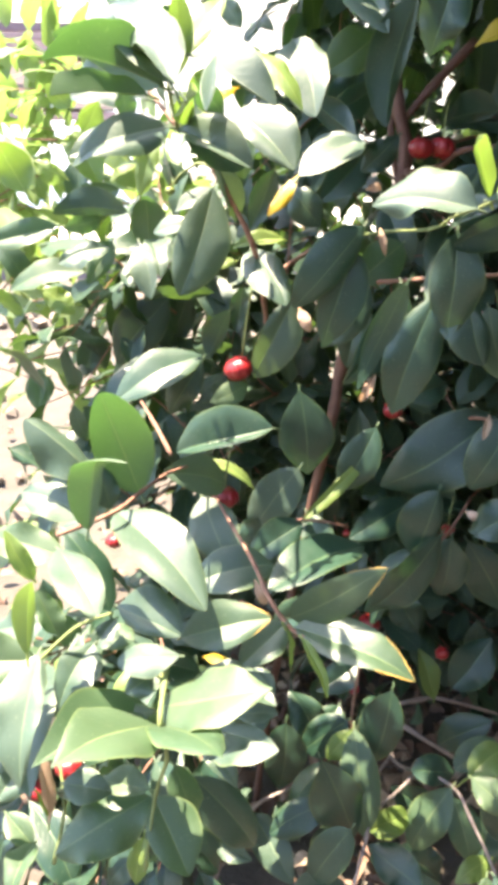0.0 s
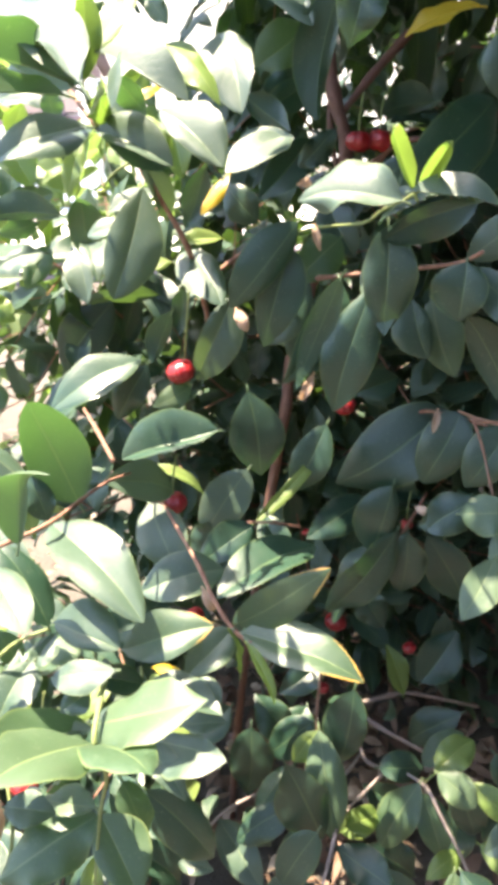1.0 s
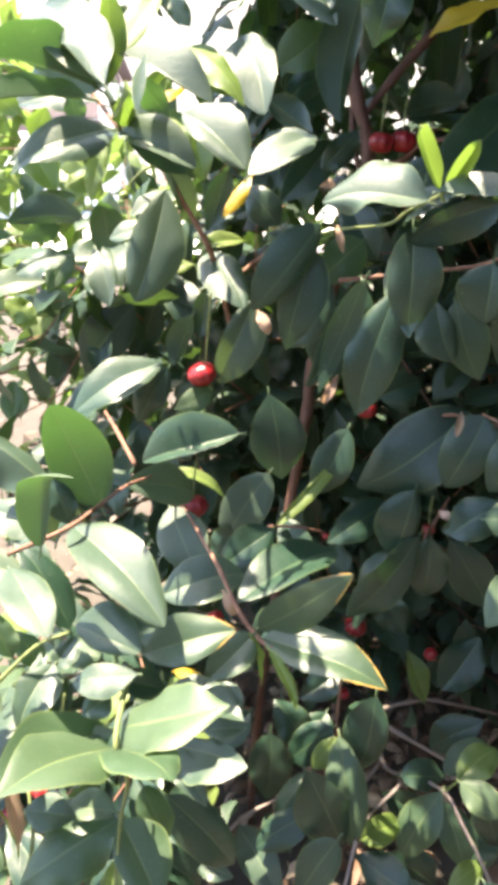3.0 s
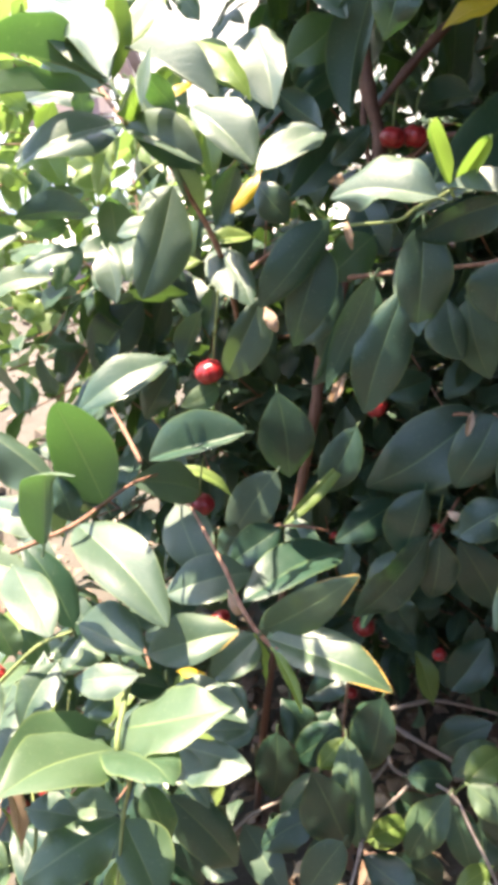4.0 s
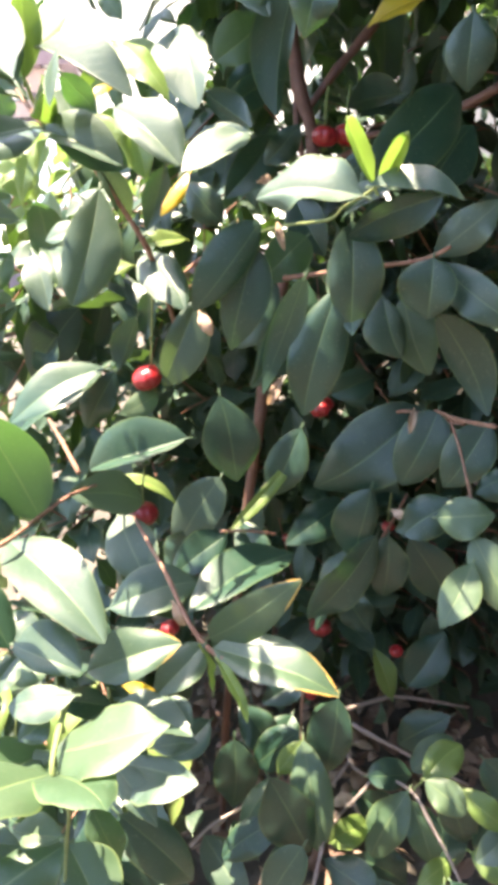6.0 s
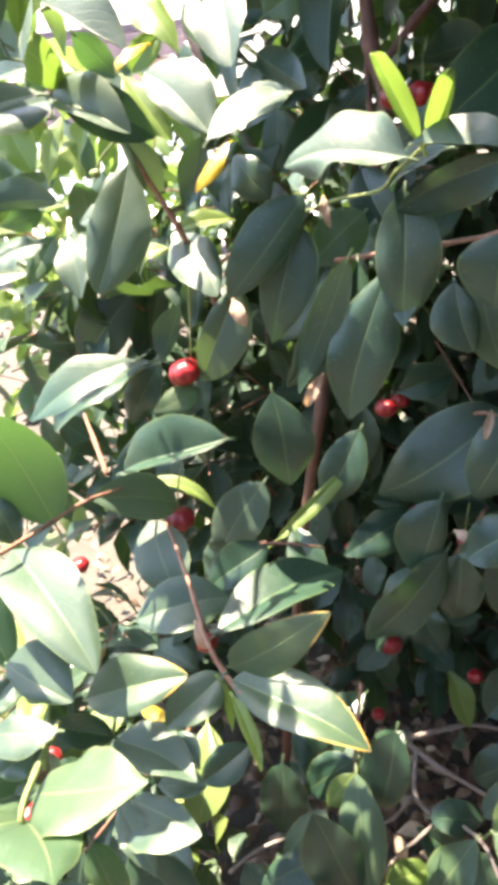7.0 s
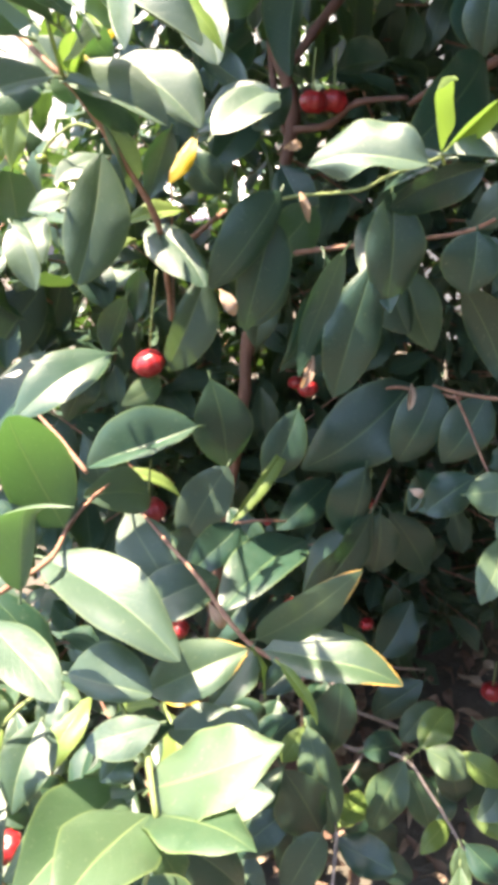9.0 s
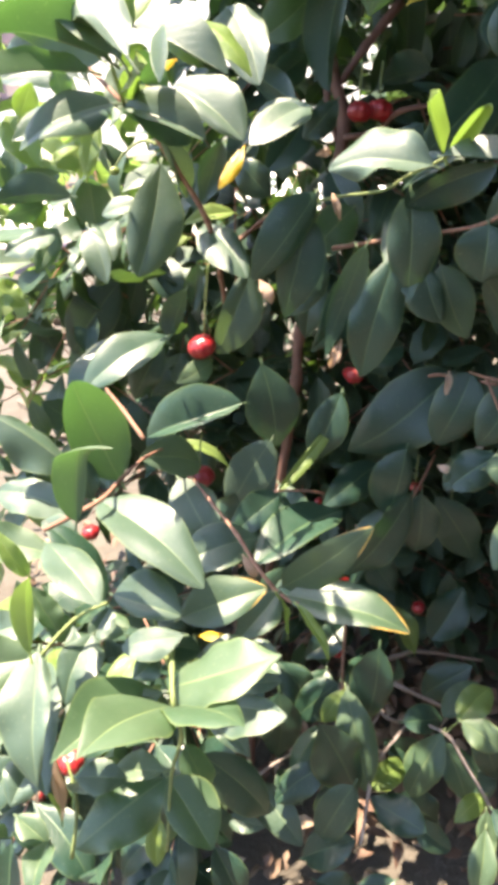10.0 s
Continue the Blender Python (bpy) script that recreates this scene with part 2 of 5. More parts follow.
def blade(length, width, bend, fold, rng, rows=17, cols=10, wave=1.0, petiole=True):
    """A leaf lying along +y from the origin, its upper face to +z: verts, faces, uvs."""
    verts, faces, uvs = [], [], []
    peak = rng.uniform(0.46, 0.58)
    blunt = rng.choice((0.42, 0.52, 0.60, 0.68, 0.78))
    point = rng.uniform(0.0, 0.55)
    shift, twist = rng.uniform(0, 6), rng.uniform(-0.45, 0.45)
    beat = rng.uniform(5.0, 10.0)
    droop = rng.choice((0.0, 0.05, 0.10, 0.16, 0.26)) * wave
    sweep = rng.uniform(-0.06, 0.06)
    roll = rng.uniform(-0.02, 0.06)
    wave *= rng.choice((0.6, 1.0, 1.0, 1.5, 2.1))
    for i in range(rows + 1):
        v = i / rows
        v = 1 - (1 - v) ** 1.45 if rows > 8 else v
        q = v ** (math.log(0.5) / math.log(peak))
        half = 0.5 * width * max(math.sin(math.pi * q), 0.0) ** (0.82 if v < peak else blunt)
        half *= 1 + 0.035 * wave * noise.noise((v * 5, shift, 0.3))
        half *= 1 - point * max(0.0, (v - 0.80) / 0.20) ** 1.3 * (1.0 - 0.6 * max(0.0, (v - 0.93) / 0.07))
        half = max(half, 0.0004)
        arch = bend * length * math.sin(math.pi * v) - droop * length * max(v - 0.6, 0) ** 2 * 6
        turn = twist * (v - 0.5)
        vee = fold * (1.0 - 0.35 * v)
        for k in range(cols + 1):
            u = 2 * k / cols - 1
            if cols > 6 and abs(abs(k - cols / 2) - 1) < 0.1:
                u *= 0.3
            x = u * half
            ripple = math.sin(beat * v + shift + (1.3 if u > 0 else 0)) + 0.5 * math.sin(2.3 * beat * v + shift * 2 + (2.1 if u < 0 else 0))
            z = vee * abs(x) * (1.0 - 0.2 * abs(u)) + wave * 0.06 * width * ripple * abs(u) ** 2.4 * min(1.0, 4 * v) - roll * width * abs(u) ** 5
            verts.append((x * math.cos(turn) - z * math.sin(turn) + sweep * length * math.sin(math.pi * v), v * length, arch + z * math.cos(turn) + x * math.sin(turn)))
            uvs.append((0.5 + 0.5 * u, v))
    for i in range(rows):
        for k in range(cols):
            a = i * (cols + 1) + k
            faces.append((a, a + 1, a + cols + 2, a + cols + 1))
    if petiole:
        start = len(verts)
        for i in range(4):
            y = (-0.11 + 0.045 * i) * length + 0.003 * i / 3
            z = -0.02 * length * (1 - i / 3) ** 2 + (bend * length * 0.05 if i == 3 else 0) - 0.0004
            r = 0.0009 - 0.0001 * i
            for k in range(5):
                a = 2 * math.pi * k / 5
                verts.append((math.cos(a) * r, y, z + math.sin(a) * r))
                uvs.append((0.5, 0.02))
            if i:
                for k in range(5):
                    j = (k + 1) % 5
                    faces.append((start + (i - 1) * 5 + k, start + (i - 1) * 5 + j, start + i * 5 + j, start + i * 5 + k))
    return verts, faces, uvs


def leaf_frame(base, tip, normal):
    way = (Vector(tip) - Vector(base)).normalized()
    up = Vector(normal)
    up = (up - way * up.dot(way)).normalized()
    side = way.cross(up)
    m = Matrix((side, way, up)).transposed().to_4x4()
    m.translation = Vector(base)
    return m


leaf_rng = random.Random(11)
LEAF_NAMES = {"lit_pale_leaf": "waxy grey-green leaf, paled to stand for light on it", "dry_leaf": "shrivelled pinkish-brown dry leaf", "young_leaf": "young yellow-green leaf", "yellowing_leaf": "yellowing leaf", "worn_leaf": "glossy leaf with a scorched rim", "fresh_leaf": "fresh green leaf"}


def shaped_blade(length, one, other, bend, rng, hook=0.0, over=0.0, crook=None, wavy=None, sharp=None, rows=19, cols=10):
    """A leaf along +y from the origin. one and other: where its two rims lie beside the middle of the rib, as (x, z); over curls the tip back, crook turns it aside."""
    verts, faces, uvs = [], [], []
    peak = rng.uniform(0.42, 0.52)
    round_base, round_tip = rng.uniform(0.66, 0.88), rng.choice((0.58, 0.66, 0.74, 0.84))
    point = rng.uniform(-0.05, 0.30)
    round_tip = sharp or round_tip
    shift, beat = rng.uniform(0, 6), rng.uniform(4.0, 9.0)
    droop = hook or rng.choice((0.0, 0.03, 0.06, 0.10))
    sweep, curl = rng.uniform(-0.04, 0.04), rng.uniform(-0.10, 0.22)
    size = 0.5 * (math.hypot(*one) + math.hypot(*other))
    wave = (wavy or rng.choice((0.08, 0.12, 0.16, 0.21, 0.26))) * size
    aside = rng.uniform(-0.03, 0.03) if crook is None else crook
    y_rib, z_rib, gone = 0.0, 0.0, 0.0
    for i in range(rows + 1):
        v = 1 - (1 - i / rows) ** 1.45
        q = v ** (math.log(0.5) / math.log(peak))
        half = max(math.sin(math.pi * q), 0.0) ** (round_base if v < peak else round_tip)
        half *= 1 + 0.03 * noise.noise((v * 5, shift, 0.3))
        half *= 1 - point * max(0.0, (v - 0.80) / 0.20) ** 1.3 * (1.0 - 0.6 * max(0.0, (v - 0.93) / 0.07))
        half = max(half, 0.012)
        arch = bend * length * (math.sin(math.pi * v) - 0.25) - droop * length * max(v - 0.6, 0) ** 2 * 6
        lean = -over * max(0.0, (v - 0.45) / 0.55) ** 1.2
        y_rib, z_rib, gone = y_rib + (v - gone) * length * math.cos(lean) * (1 + 0.12 * over), z_rib + (v - gone) * length * math.sin(lean), v
        middle = sweep * length * math.sin(math.pi * v) + aside * length * max(0.0, (v - 0.6) / 0.4) ** 2
        for k in range(cols + 1):
            u = 2 * k / cols - 1
            if abs(abs(k - cols / 2) - 1) < 0.1:
                u *= 0.3
            rim = one if u > 0 else other
            w = abs(u)
            ripple = math.sin(beat * v + shift + (1.3 if u > 0 else 0)) + 0.5 * math.sin(2.3 * beat * v + shift * 2 + (2.1 if u < 0 else 0))
            z = rim[1] * w * half - curl * size * half * (w * w - w) + wave * ripple * w ** 2.2 * half ** 0.8 - 0.08 * size * w ** 5 * half
            verts.append((rim[0] * w * half + middle, y_rib - z * math.sin(lean), z_rib + arch + z * math.cos(lean)))
            uvs.append((0.5 + 0.5 * u, v))
    for i in range(rows):
        for k in range(cols):
            a = i * (cols + 1) + k
            faces.append((a, a + 1, a + cols + 2, a + cols + 1))
    start = len(verts)
    for i in range(4):
        y = (-0.07 + 0.025 * i) * length + 0.003 * i / 3
        r = 0.0009 - 0.0001 * i
        for k in range(5):
            a = 2 * math.pi * k / 5
            verts.append((math.cos(a) * r, y, -0.05 * length * (1 - i / 3) ** 2 - 0.25 * bend * length - 0.0004 + math.sin(a) * r))
            uvs.append((0.5, 0.02))
        if i:
            for k in range(5):
                j = (k + 1) % 5
                faces.append((start + (i - 1) * 5 + k, start + (i - 1) * 5 + j, start + i * 5 + j, start + i * 5 + k))
    return verts, faces, uvs


def leaf(spray, base, tip, one, other, material, bend=0.06, hook=0.0, over=0.0, crook=None, wavy=None, sharp=None):
    """One broad leaf of the shrub, from the end of its stalk to its tip; one and other lead from the rib to the two rims."""
    base, tip, one, other = Vector(base), Vector(tip), Vector(one), Vector(other)
    way = (tip - base).normalized()
    up = (one - other).cross(way).normalized()
    if up.z < 0:
        one, other, up = other, one, -up
    m = leaf_frame(base, tip, up)
    side, length = m.col[0].xyz, (tip - base).length
    verts, faces, uvs = shaped_blade(length, (one.dot(side), one.dot(up)), (other.dot(side), other.dot(up)), bend, leaf_rng, hook, over, crook, wavy, sharp)
    me = mesh_from("leaf", verts, faces, material, uvs)
    return part("leaf", me, spray, LEAF_NAMES.get(material.name, ""), m)


# ---- ground and surroundings ----
def ground_sheet():
    """One sheet: fine near the shrub, coarse to the horizon."""
    steps = [-400, -120, -40, -15, -8, -5, -3.6] + [-2.8 + 0.08 * i for i in range(71)] + [3.6, 5, 8, 15, 40, 120, 400]
    verts, faces = [], []
    for y in steps:
        for x in steps:
            near = max(0.0, 1 - max(abs(x), abs(y)) / 3.2)
            z = (0.030 * noise.noise((x * 2.3, y * 2.3, 0.4)) + 0.016 * noise.noise((x * 9, y * 9, 2.0))) * min(1, near * 3)
            verts.append((x, y + 1.2, z))
    n = len(steps)
    for j in range(n - 1):
        for i in range(n - 1):
            faces.append((j * n + i, j * n + i + 1, (j + 1) * n + i + 1, (j + 1) * n + i))
    ob = new("ground", mesh_from("ground", verts, faces, soil))
    return tagged(ob, "dry crumbly reddish-brown garden soil, sunlit and pale", "ground", kind="structure")


def bevelled_box(size, bevel=0.004):
    bm = bmesh.new()
    bmesh.ops.create_cube(bm, size=1.0)
    bmesh.ops.scale(bm, vec=size, verts=bm.verts)
    bmesh.ops.bevel(bm, geom=bm.edges[:], offset=bevel, segments=2, affect="EDGES", profile=0.5)
    return bm


def box_mesh(name, size, material, bevel=0.004):
    bm = bevelled_box(size, bevel)
    me = bpy.data.meshes.new(name)
    bm.to_mesh(me)
    bm.free()
    me.materials.append(material)
    return me

ground = ground_sheet()

# plain unseen walls behind and beside the viewer, added to hold back skylight
for wall_name, size, place in (("wall_south", (9.0, 0.22, 2.4), (0.5, -3.3, 1.16)), ("wall_east", (0.22, 7.0, 3.0), (1.45, 0.3, 1.46))):
    wall = new(wall_name, box_mesh(wall_name, size, screen_wall, 0.02))
    wall.matrix_basis = pose(*place)
    tagged(wall, "plain grey rendered wall added out of view to hold back skylight", "wall", kind="structure")


def kerb_run():
    """A painted kerb in separate stones, with the concrete yard behind it."""
    kerb = tagged(new("kerb"), "low mauve painted kerb with a sunlit top, edging the yard", "kerb", kind="structure")
    kerb.matrix_basis = pose(-3.0, 5.4, 0, 0, 0, 3)
    stone = box_mesh("kerb_stone", (0.98, 0.16, 0.26), kerb_paint, 0.018)
    for i in range(-9, 12):
        part("kerb_stone", stone, kerb, at=kerb.matrix_basis @ pose(i * 0.99, 0, 0.07))
    yard = new("pavement", box_mesh("pavement", (60, 12.0, 0.12), concrete, 0.01))
    yard.matrix_basis = pose(-3.0 - 0.30, 11.52, 0.06, 0, 0, 3)
    return tagged(yard, "sunlit pale concrete yard in front of the house", "pavement", kind="structure")


kerb_run()


def porch_house():
    """The white house across the yard, with a mauve porch roof on posts."""
    at = pose(-8.1, 14.2, 0.12, 0, 0, 5)
    house = tagged(new("house"), "white plastered house with a mauve porch roof across the yard", "house")
    house.matrix_basis = at

    def put(name, size, place, material, label="", bevel=0.01):
        return part(name, box_mesh(name, size, material, bevel), house, label, at @ pose(*place))

    put("wall", (11.0, 0.24, 3.4), (0, 2.6, 1.7), plaster)
    put("wall", (0.24, 6.0, 3.4), (-5.4, 5.7, 1.7), plaster)
    put("wall", (0.24, 6.0, 3.4), (5.4, 5.7, 1.7), plaster)
    put("wall", (11.0, 0.24, 3.4), (0, 8.6, 1.7), plaster)
    put("parapet", (11.0, 0.16, 1.55), (0, -0.16, 0.775), plaster, "white plastered porch wall")
    put("coping", (11.06, 0.24, 0.14), (0, -0.16, 1.622), roof_mat, "sloping mauve coping")
    put("porch_roof", (11.6, 3.4, 0.12), (0, 1.2, 2.82, -3, 0, 0), roof_mat)
    put("wall", (0.24, 2.6, 2.7), (5.4, 1.24, 1.35), plaster)
    put("roof", (11.6, 7.2, 0.16), (0, 5.9, 3.52), roof_mat)
    put("fascia", (11.6, 0.06, 0.26), (0, -0.52, 2.70), roof_mat, "mauve fascia board")
    put("beam", (11.0, 0.14, 0.40), (0, -0.14, 2.36), peach, "peach coloured beam")
    put("rail", (11.0, 0.05, 0.06), (0, -0.2, 2.12), iron)
    put("rail", (11.0, 0.10, 0.34), (0, -0.14, 1.92), peach)
    for x in (-5.2, -3.1, -1.0, 0.1, 1.2, 3.2, 5.2):
        put("post", (0.12, 0.12, 1.12), (x, -0.14, 2.20), roof_mat)
    put("downpipe", (0.06, 0.06, 1.5), (-0.05, -0.275, 0.76), iron, "thin dark downpipe")
    put("door", (0.95, 0.06, 2.05), (2.2, 2.46, 1.03), peach)
    return house


porch_house()


def glowing_sky_sheet():
    """A glowing sheet far behind everything, added so the sky low over the yard turns white."""
    verts, faces = [], []
    for i in range(25):
        a = radians(-60 + 5 * i)
        for z in (-4.0, 70.0, 160.0):
            verts.append((math.sin(a) * 320, math.cos(a) * 320, z))
    for i in range(24):
        for k in range(2):
            faces.append((i * 3 + k, i * 3 + k + 1, i * 3 + k + 4, i * 3 + k + 3))
    ob = new("backdrop", mesh_from("backdrop", verts, faces, sky_sheet.mat))
    return tagged(ob, "glowing white sheet added for the overexposed sky beyond the yard", "sky", kind="structure")


glowing_sky_sheet()


def scatter_clods():
    rng = random.Random(5)
    verts, faces = [], []
    for _ in range(1500):
        r = rng.uniform(0.35, 4.6)
        a = rng.uniform(-1.25, 1.0)
        c = Vector((r * math.sin(a), r * math.cos(a) + 0.1, 0))
        size = rng.choice((0.006, 0.009, 0.014, 0.022, 0.034)) * rng.uniform(0.7, 1.3) * (1 + 0.25 * r) * (0.3 if r < 1.3 else 1.0)
        turn = Euler((rng.uniform(0, 6), rng.uniform(0, 6), rng.uniform(0, 6))).to_matrix()
        start = len(verts)
        for x, y, z in ((1, 0, 0), (-1, 0, 0), (0, 1, 0), (0, -1, 0), (0, 0, 1), (0, 0, -1), (0.7, 0.7, 0.5), (-0.7, 0.6, 0.5), (0.6, -0.7, -0.4)):
            p = turn @ Vector((x, y * rng.uniform(0.6, 1), z * 0.8)) * size * rng.uniform(0.75, 1.15)
            verts.append(c + Vector((p.x, p.y, p.z * 0.7 + size * 0.25)))
        bm = bmesh.new()
        vs = [bm.verts.new(v) for v in verts[start:]]
        hull = bmesh.ops.convex_hull(bm, input=vs)
        bm.verts.index_update()
        keep = {v: i for i, v in enumerate(vs)}
        for f in bm.faces:
            faces.append(tuple(start + keep[v] for v in f.verts))
        bm.free()
    ob = new("soil_clods", mesh_from("soil_clods", verts, faces, clod_mat, None, False))
    return tagged(ob, "pale crumbled clods of dry soil on the ground", "clods", kind="stuff")


scatter_clods()


def scatter_litter():
    rng = random.Random(8)
    verts, faces = [], []
    for _ in range(1500):
        r = abs(rng.gauss(0.0, 0.55)) + 0.05
        a = rng.uniform(0, 6.28)
        c = Vector((0.12 + r * math.cos(a) * 1.1, 0.75 + r * math.sin(a), 0.012 + rng.random() * 0.02))
        v, f, _uv = blade(rng.uniform(0.018, 0.045), rng.uniform(0.009, 0.020), rng.uniform(-0.05, 0.22), rng.uniform(-0.3, 0.8), rng, 4, 4, 3.0, False)
        m = Matrix.Translation(c) @ Euler((rng.gauss(0, 0.35), rng.gauss(0, 0.35), rng.uniform(0, 6.28))).to_matrix().to_4x4()
        start = len(verts)
        verts += [m @ Vector(p) for p in v]
        faces += [tuple(start + i for i in q) for q in f]
    ob = new("leaf_litter", mesh_from("leaf_litter", verts, faces, litter_mat))
    return tagged(ob, "curled dry brown fallen leaves under the shrub", "leaf litter", kind="stuff")


scatter_litter()

# ---- the shrub ----
shrub = tagged(new("fruit_shrub"), "leafy evergreen shrub with glossy leaves and ribbed red fruit", "shrub")
shrub.matrix_basis = pose(0.06, 0.80, 0)


def stem(name, points, radius, material, parent=shrub, taper=0.6, label="", sides=7):
    return part(name, mesh_from(name, *tube(points, radius, taper, sides), material), parent, label)


stem("trunk", [(0.129, 0.705, 0.918), (0.133, 0.680, 0.857), (0.143, 0.670, 0.806), (0.119, 0.654, 0.725), (0.089, 0.631, 0.625), (0.083, 0.621, 0.586), (0.071, 0.621, 0.519), (0.054, 0.631, 0.409), (0.022, 0.673, 0.135), (0.008, 0.683, -0.081), (0.055, 0.82, 0.02), (0.05, 0.83, -0.03)], 0.0062, bark)
stem("limb", [(0.203, 0.699, 0.906), (0.166, 0.685, 0.870), (0.140, 0.676, 0.841)], 0.0048, bark)
stem("limb", [(0.135, 0.708, 0.874), (0.130, 0.676, 0.821), (0.140, 0.666, 0.782)], 0.0035, bark)
stem("limb", [(0.140, 0.656, 0.797), (0.163, 0.636, 0.800), (0.180, 0.620, 0.815), (0.213, 0.599, 0.817)], 0.0032, bark)
spray_a = stem("branch", [(0.015, 0.564, 0.671), (0.012, 0.544, 0.702), (0.003, 0.504, 0.749), (-0.019, 0.499, 0.791), (-0.033, 0.492, 0.814), (-0.043, 0.453, 0.823), (-0.068, 0.497, 0.851), (-0.092, 0.527, 0.874)], 0.0021, twig_brown, label="reddish-brown twig")
stem("branch", [(-0.043, 0.453, 0.823), (-0.046, 0.443, 0.838), (-0.047, 0.441, 0.846)], 0.0013, twig_green, label="young green twig")
stem("branch", [(0.061, 0.571, 0.745), (0.033, 0.555, 0.730), (0.017, 0.550, 0.718)], 0.0022, twig_brown, label="reddish-brown twig")
stem("stalk", [(0.002, 0.517, 0.716), (-0.002, 0.528, 0.688), (-0.006, 0.532, 0.658)], 0.0009, twig_green, label="thin green fruit stalk")
spray_e = stem("branch", [(0.080, 0.562, 0.749), (0.099, 0.522, 0.757), (0.121, 0.470, 0.763), (0.126, 0.441, 0.772), (0.132, 0.402, 0.781), (0.137, 0.383, 0.788)], 0.0012, twig_green, label="young green twig")
spray_f = stem("branch", [(0.084, 0.538, 0.716), (0.099, 0.519, 0.721), (0.127, 0.494, 0.727), (0.152, 0.459, 0.734), (0.173, 0.434, 0.740), (0.184, 0.421, 0.748)], 0.0019, twig_brown, label="reddish-brown twig")
stem("branch", [(0.239, 0.521, 0.597), (0.217, 0.553, 0.595), (0.204, 0.574, 0.592), (0.187, 0.600, 0.578)], 0.0018, twig_brown, label="reddish-brown twig")
stem("branch", [(0.219, 0.600, 0.497), (0.190, 0.577, 0.465), (0.175, 0.580, 0.445), (0.144, 0.629, 0.406)], 0.0016, twig_brown, label="reddish-brown twig")
stem("branch", [(0.038, 0.479, 0.540), (0.061, 0.483, 0.536), (0.082, 0.494, 0.525)], 0.0013, twig_brown, label="reddish-brown twig")
spray_b = stem("branch", [(0.036, 0.358, 0.519), (0.025, 0.374, 0.518), (0.013, 0.389, 0.530), (0.002, 0.416, 0.542), (-0.013, 0.451, 0.550), (-0.037, 0.502, 0.568)], 0.0018, twig_brown, label="reddish-brown twig")
stem("branch", [(-0.109, 0.335, 0.608), (-0.095, 0.346, 0.609), (-0.078, 0.358, 0.612), (-0.070, 0.398, 0.605), (-0.055, 0.430, 0.604), (-0.035, 0.497, 0.583)], 0.0015, twig_brown, label="reddish-brown twig")
stem("branch", [(-0.059, 0.471, 0.600), (-0.074, 0.499, 0.614), (-0.088, 0.525, 0.624)], 0.0018, twig_brown, label="reddish-brown twig")
stem("branch", [(-0.047, 0.294, 0.534), (-0.051, 0.309, 0.544), (-0.058, 0.341, 0.542)], 0.0015, twig_green, label="young green twig")
spray_c = stem("branch", [(-0.044, 0.310, 0.547), (-0.045, 0.283, 0.546), (-0.045, 0.264, 0.540), (-0.044, 0.273, 0.507), (-0.054, 0.286, 0.465), (-0.062, 0.278, 0.413)], 0.0015, twig_green, label="young green twig")
stem("branch", [(-0.052, 0.343, 0.475), (-0.034, 0.340, 0.506), (-0.034, 0.351, 0.511)], 0.0014, twig_green, label="young green twig")
spray_l = stem("branch", [(-0.127, 0.321, 0.528), (-0.102, 0.330, 0.549), (-0.080, 0.333, 0.557)], 0.0014, twig_green, label="young green twig")
spray_d = stem("branch", [(-0.128, 0.308, 0.378), (-0.121, 0.321, 0.411), (-0.127, 0.340, 0.430)], 0.0014, twig_green, label="young green twig")
spray_g = stem("branch", [(0.106, 0.513, 0.385), (0.100, 0.507, 0.328), (0.098, 0.498, 0.292)], 0.0017, twig_brown, label="reddish-brown twig")
stem("branch", [(0.105, 0.425, 0.258), (0.097, 0.409, 0.245), (0.087, 0.388, 0.234)], 0.0019, twig_grey, label="bare grey twig")
stem("branch", [(-0.010, 0.454, 0.235), (0.014, 0.469, 0.244), (0.056, 0.497, 0.234)], 0.0017, twig_grey, label="bare grey twig")
stem("branch", [(0.148, 0.594, 0.238), (0.204, 0.637, 0.210), (0.245, 0.668, 0.182), (0.346, 0.706, 0.118)], 0.0028, twig_grey, label="bare grey twig")
stem("branch", [(0.144, 0.604, 0.235), (0.178, 0.581, 0.220), (0.226, 0.570, 0.192), (0.282, 0.544, 0.170)], 0.0028, twig_grey, label="bare grey twig")
stem("branch", [(0.161, 0.588, 0.232), (0.156, 0.559, 0.205), (0.167, 0.531, 0.215), (0.177, 0.516, 0.231), (0.202, 0.486, 0.238), (0.213, 0.465, 0.221), (0.228, 0.446, 0.193), (0.239, 0.426, 0.168)], 0.0021, twig_grey, label="bare grey twig")
stem("branch", [(0.156, 0.559, 0.205), (0.133, 0.536, 0.200), (0.115, 0.533, 0.193)], 0.0019, twig_grey, label="bare grey twig")
stem("branch", [(0.175, 0.523, 0.222), (0.156, 0.509, 0.214), (0.129, 0.487, 0.211), (0.105, 0.428, 0.253)], 0.0016, twig_grey, label="bare grey twig")
stem("branch", [(0.202, 0.487, 0.239), (0.212, 0.483, 0.258), (0.226, 0.485, 0.262)], 0.0011, twig_green, label="young green twig")
stem("limb", [(0.250, 0.528, 0.839), (0.235, 0.546, 0.830), (0.218, 0.555, 0.825), (0.206, 0.582, 0.812)], 0.0034, bark)
spray_r = stem("branch", [(0.238, 0.460, 0.618), (0.225, 0.500, 0.610), (0.218, 0.531, 0.607)], 0.0017, twig_brown, label="reddish-brown twig")
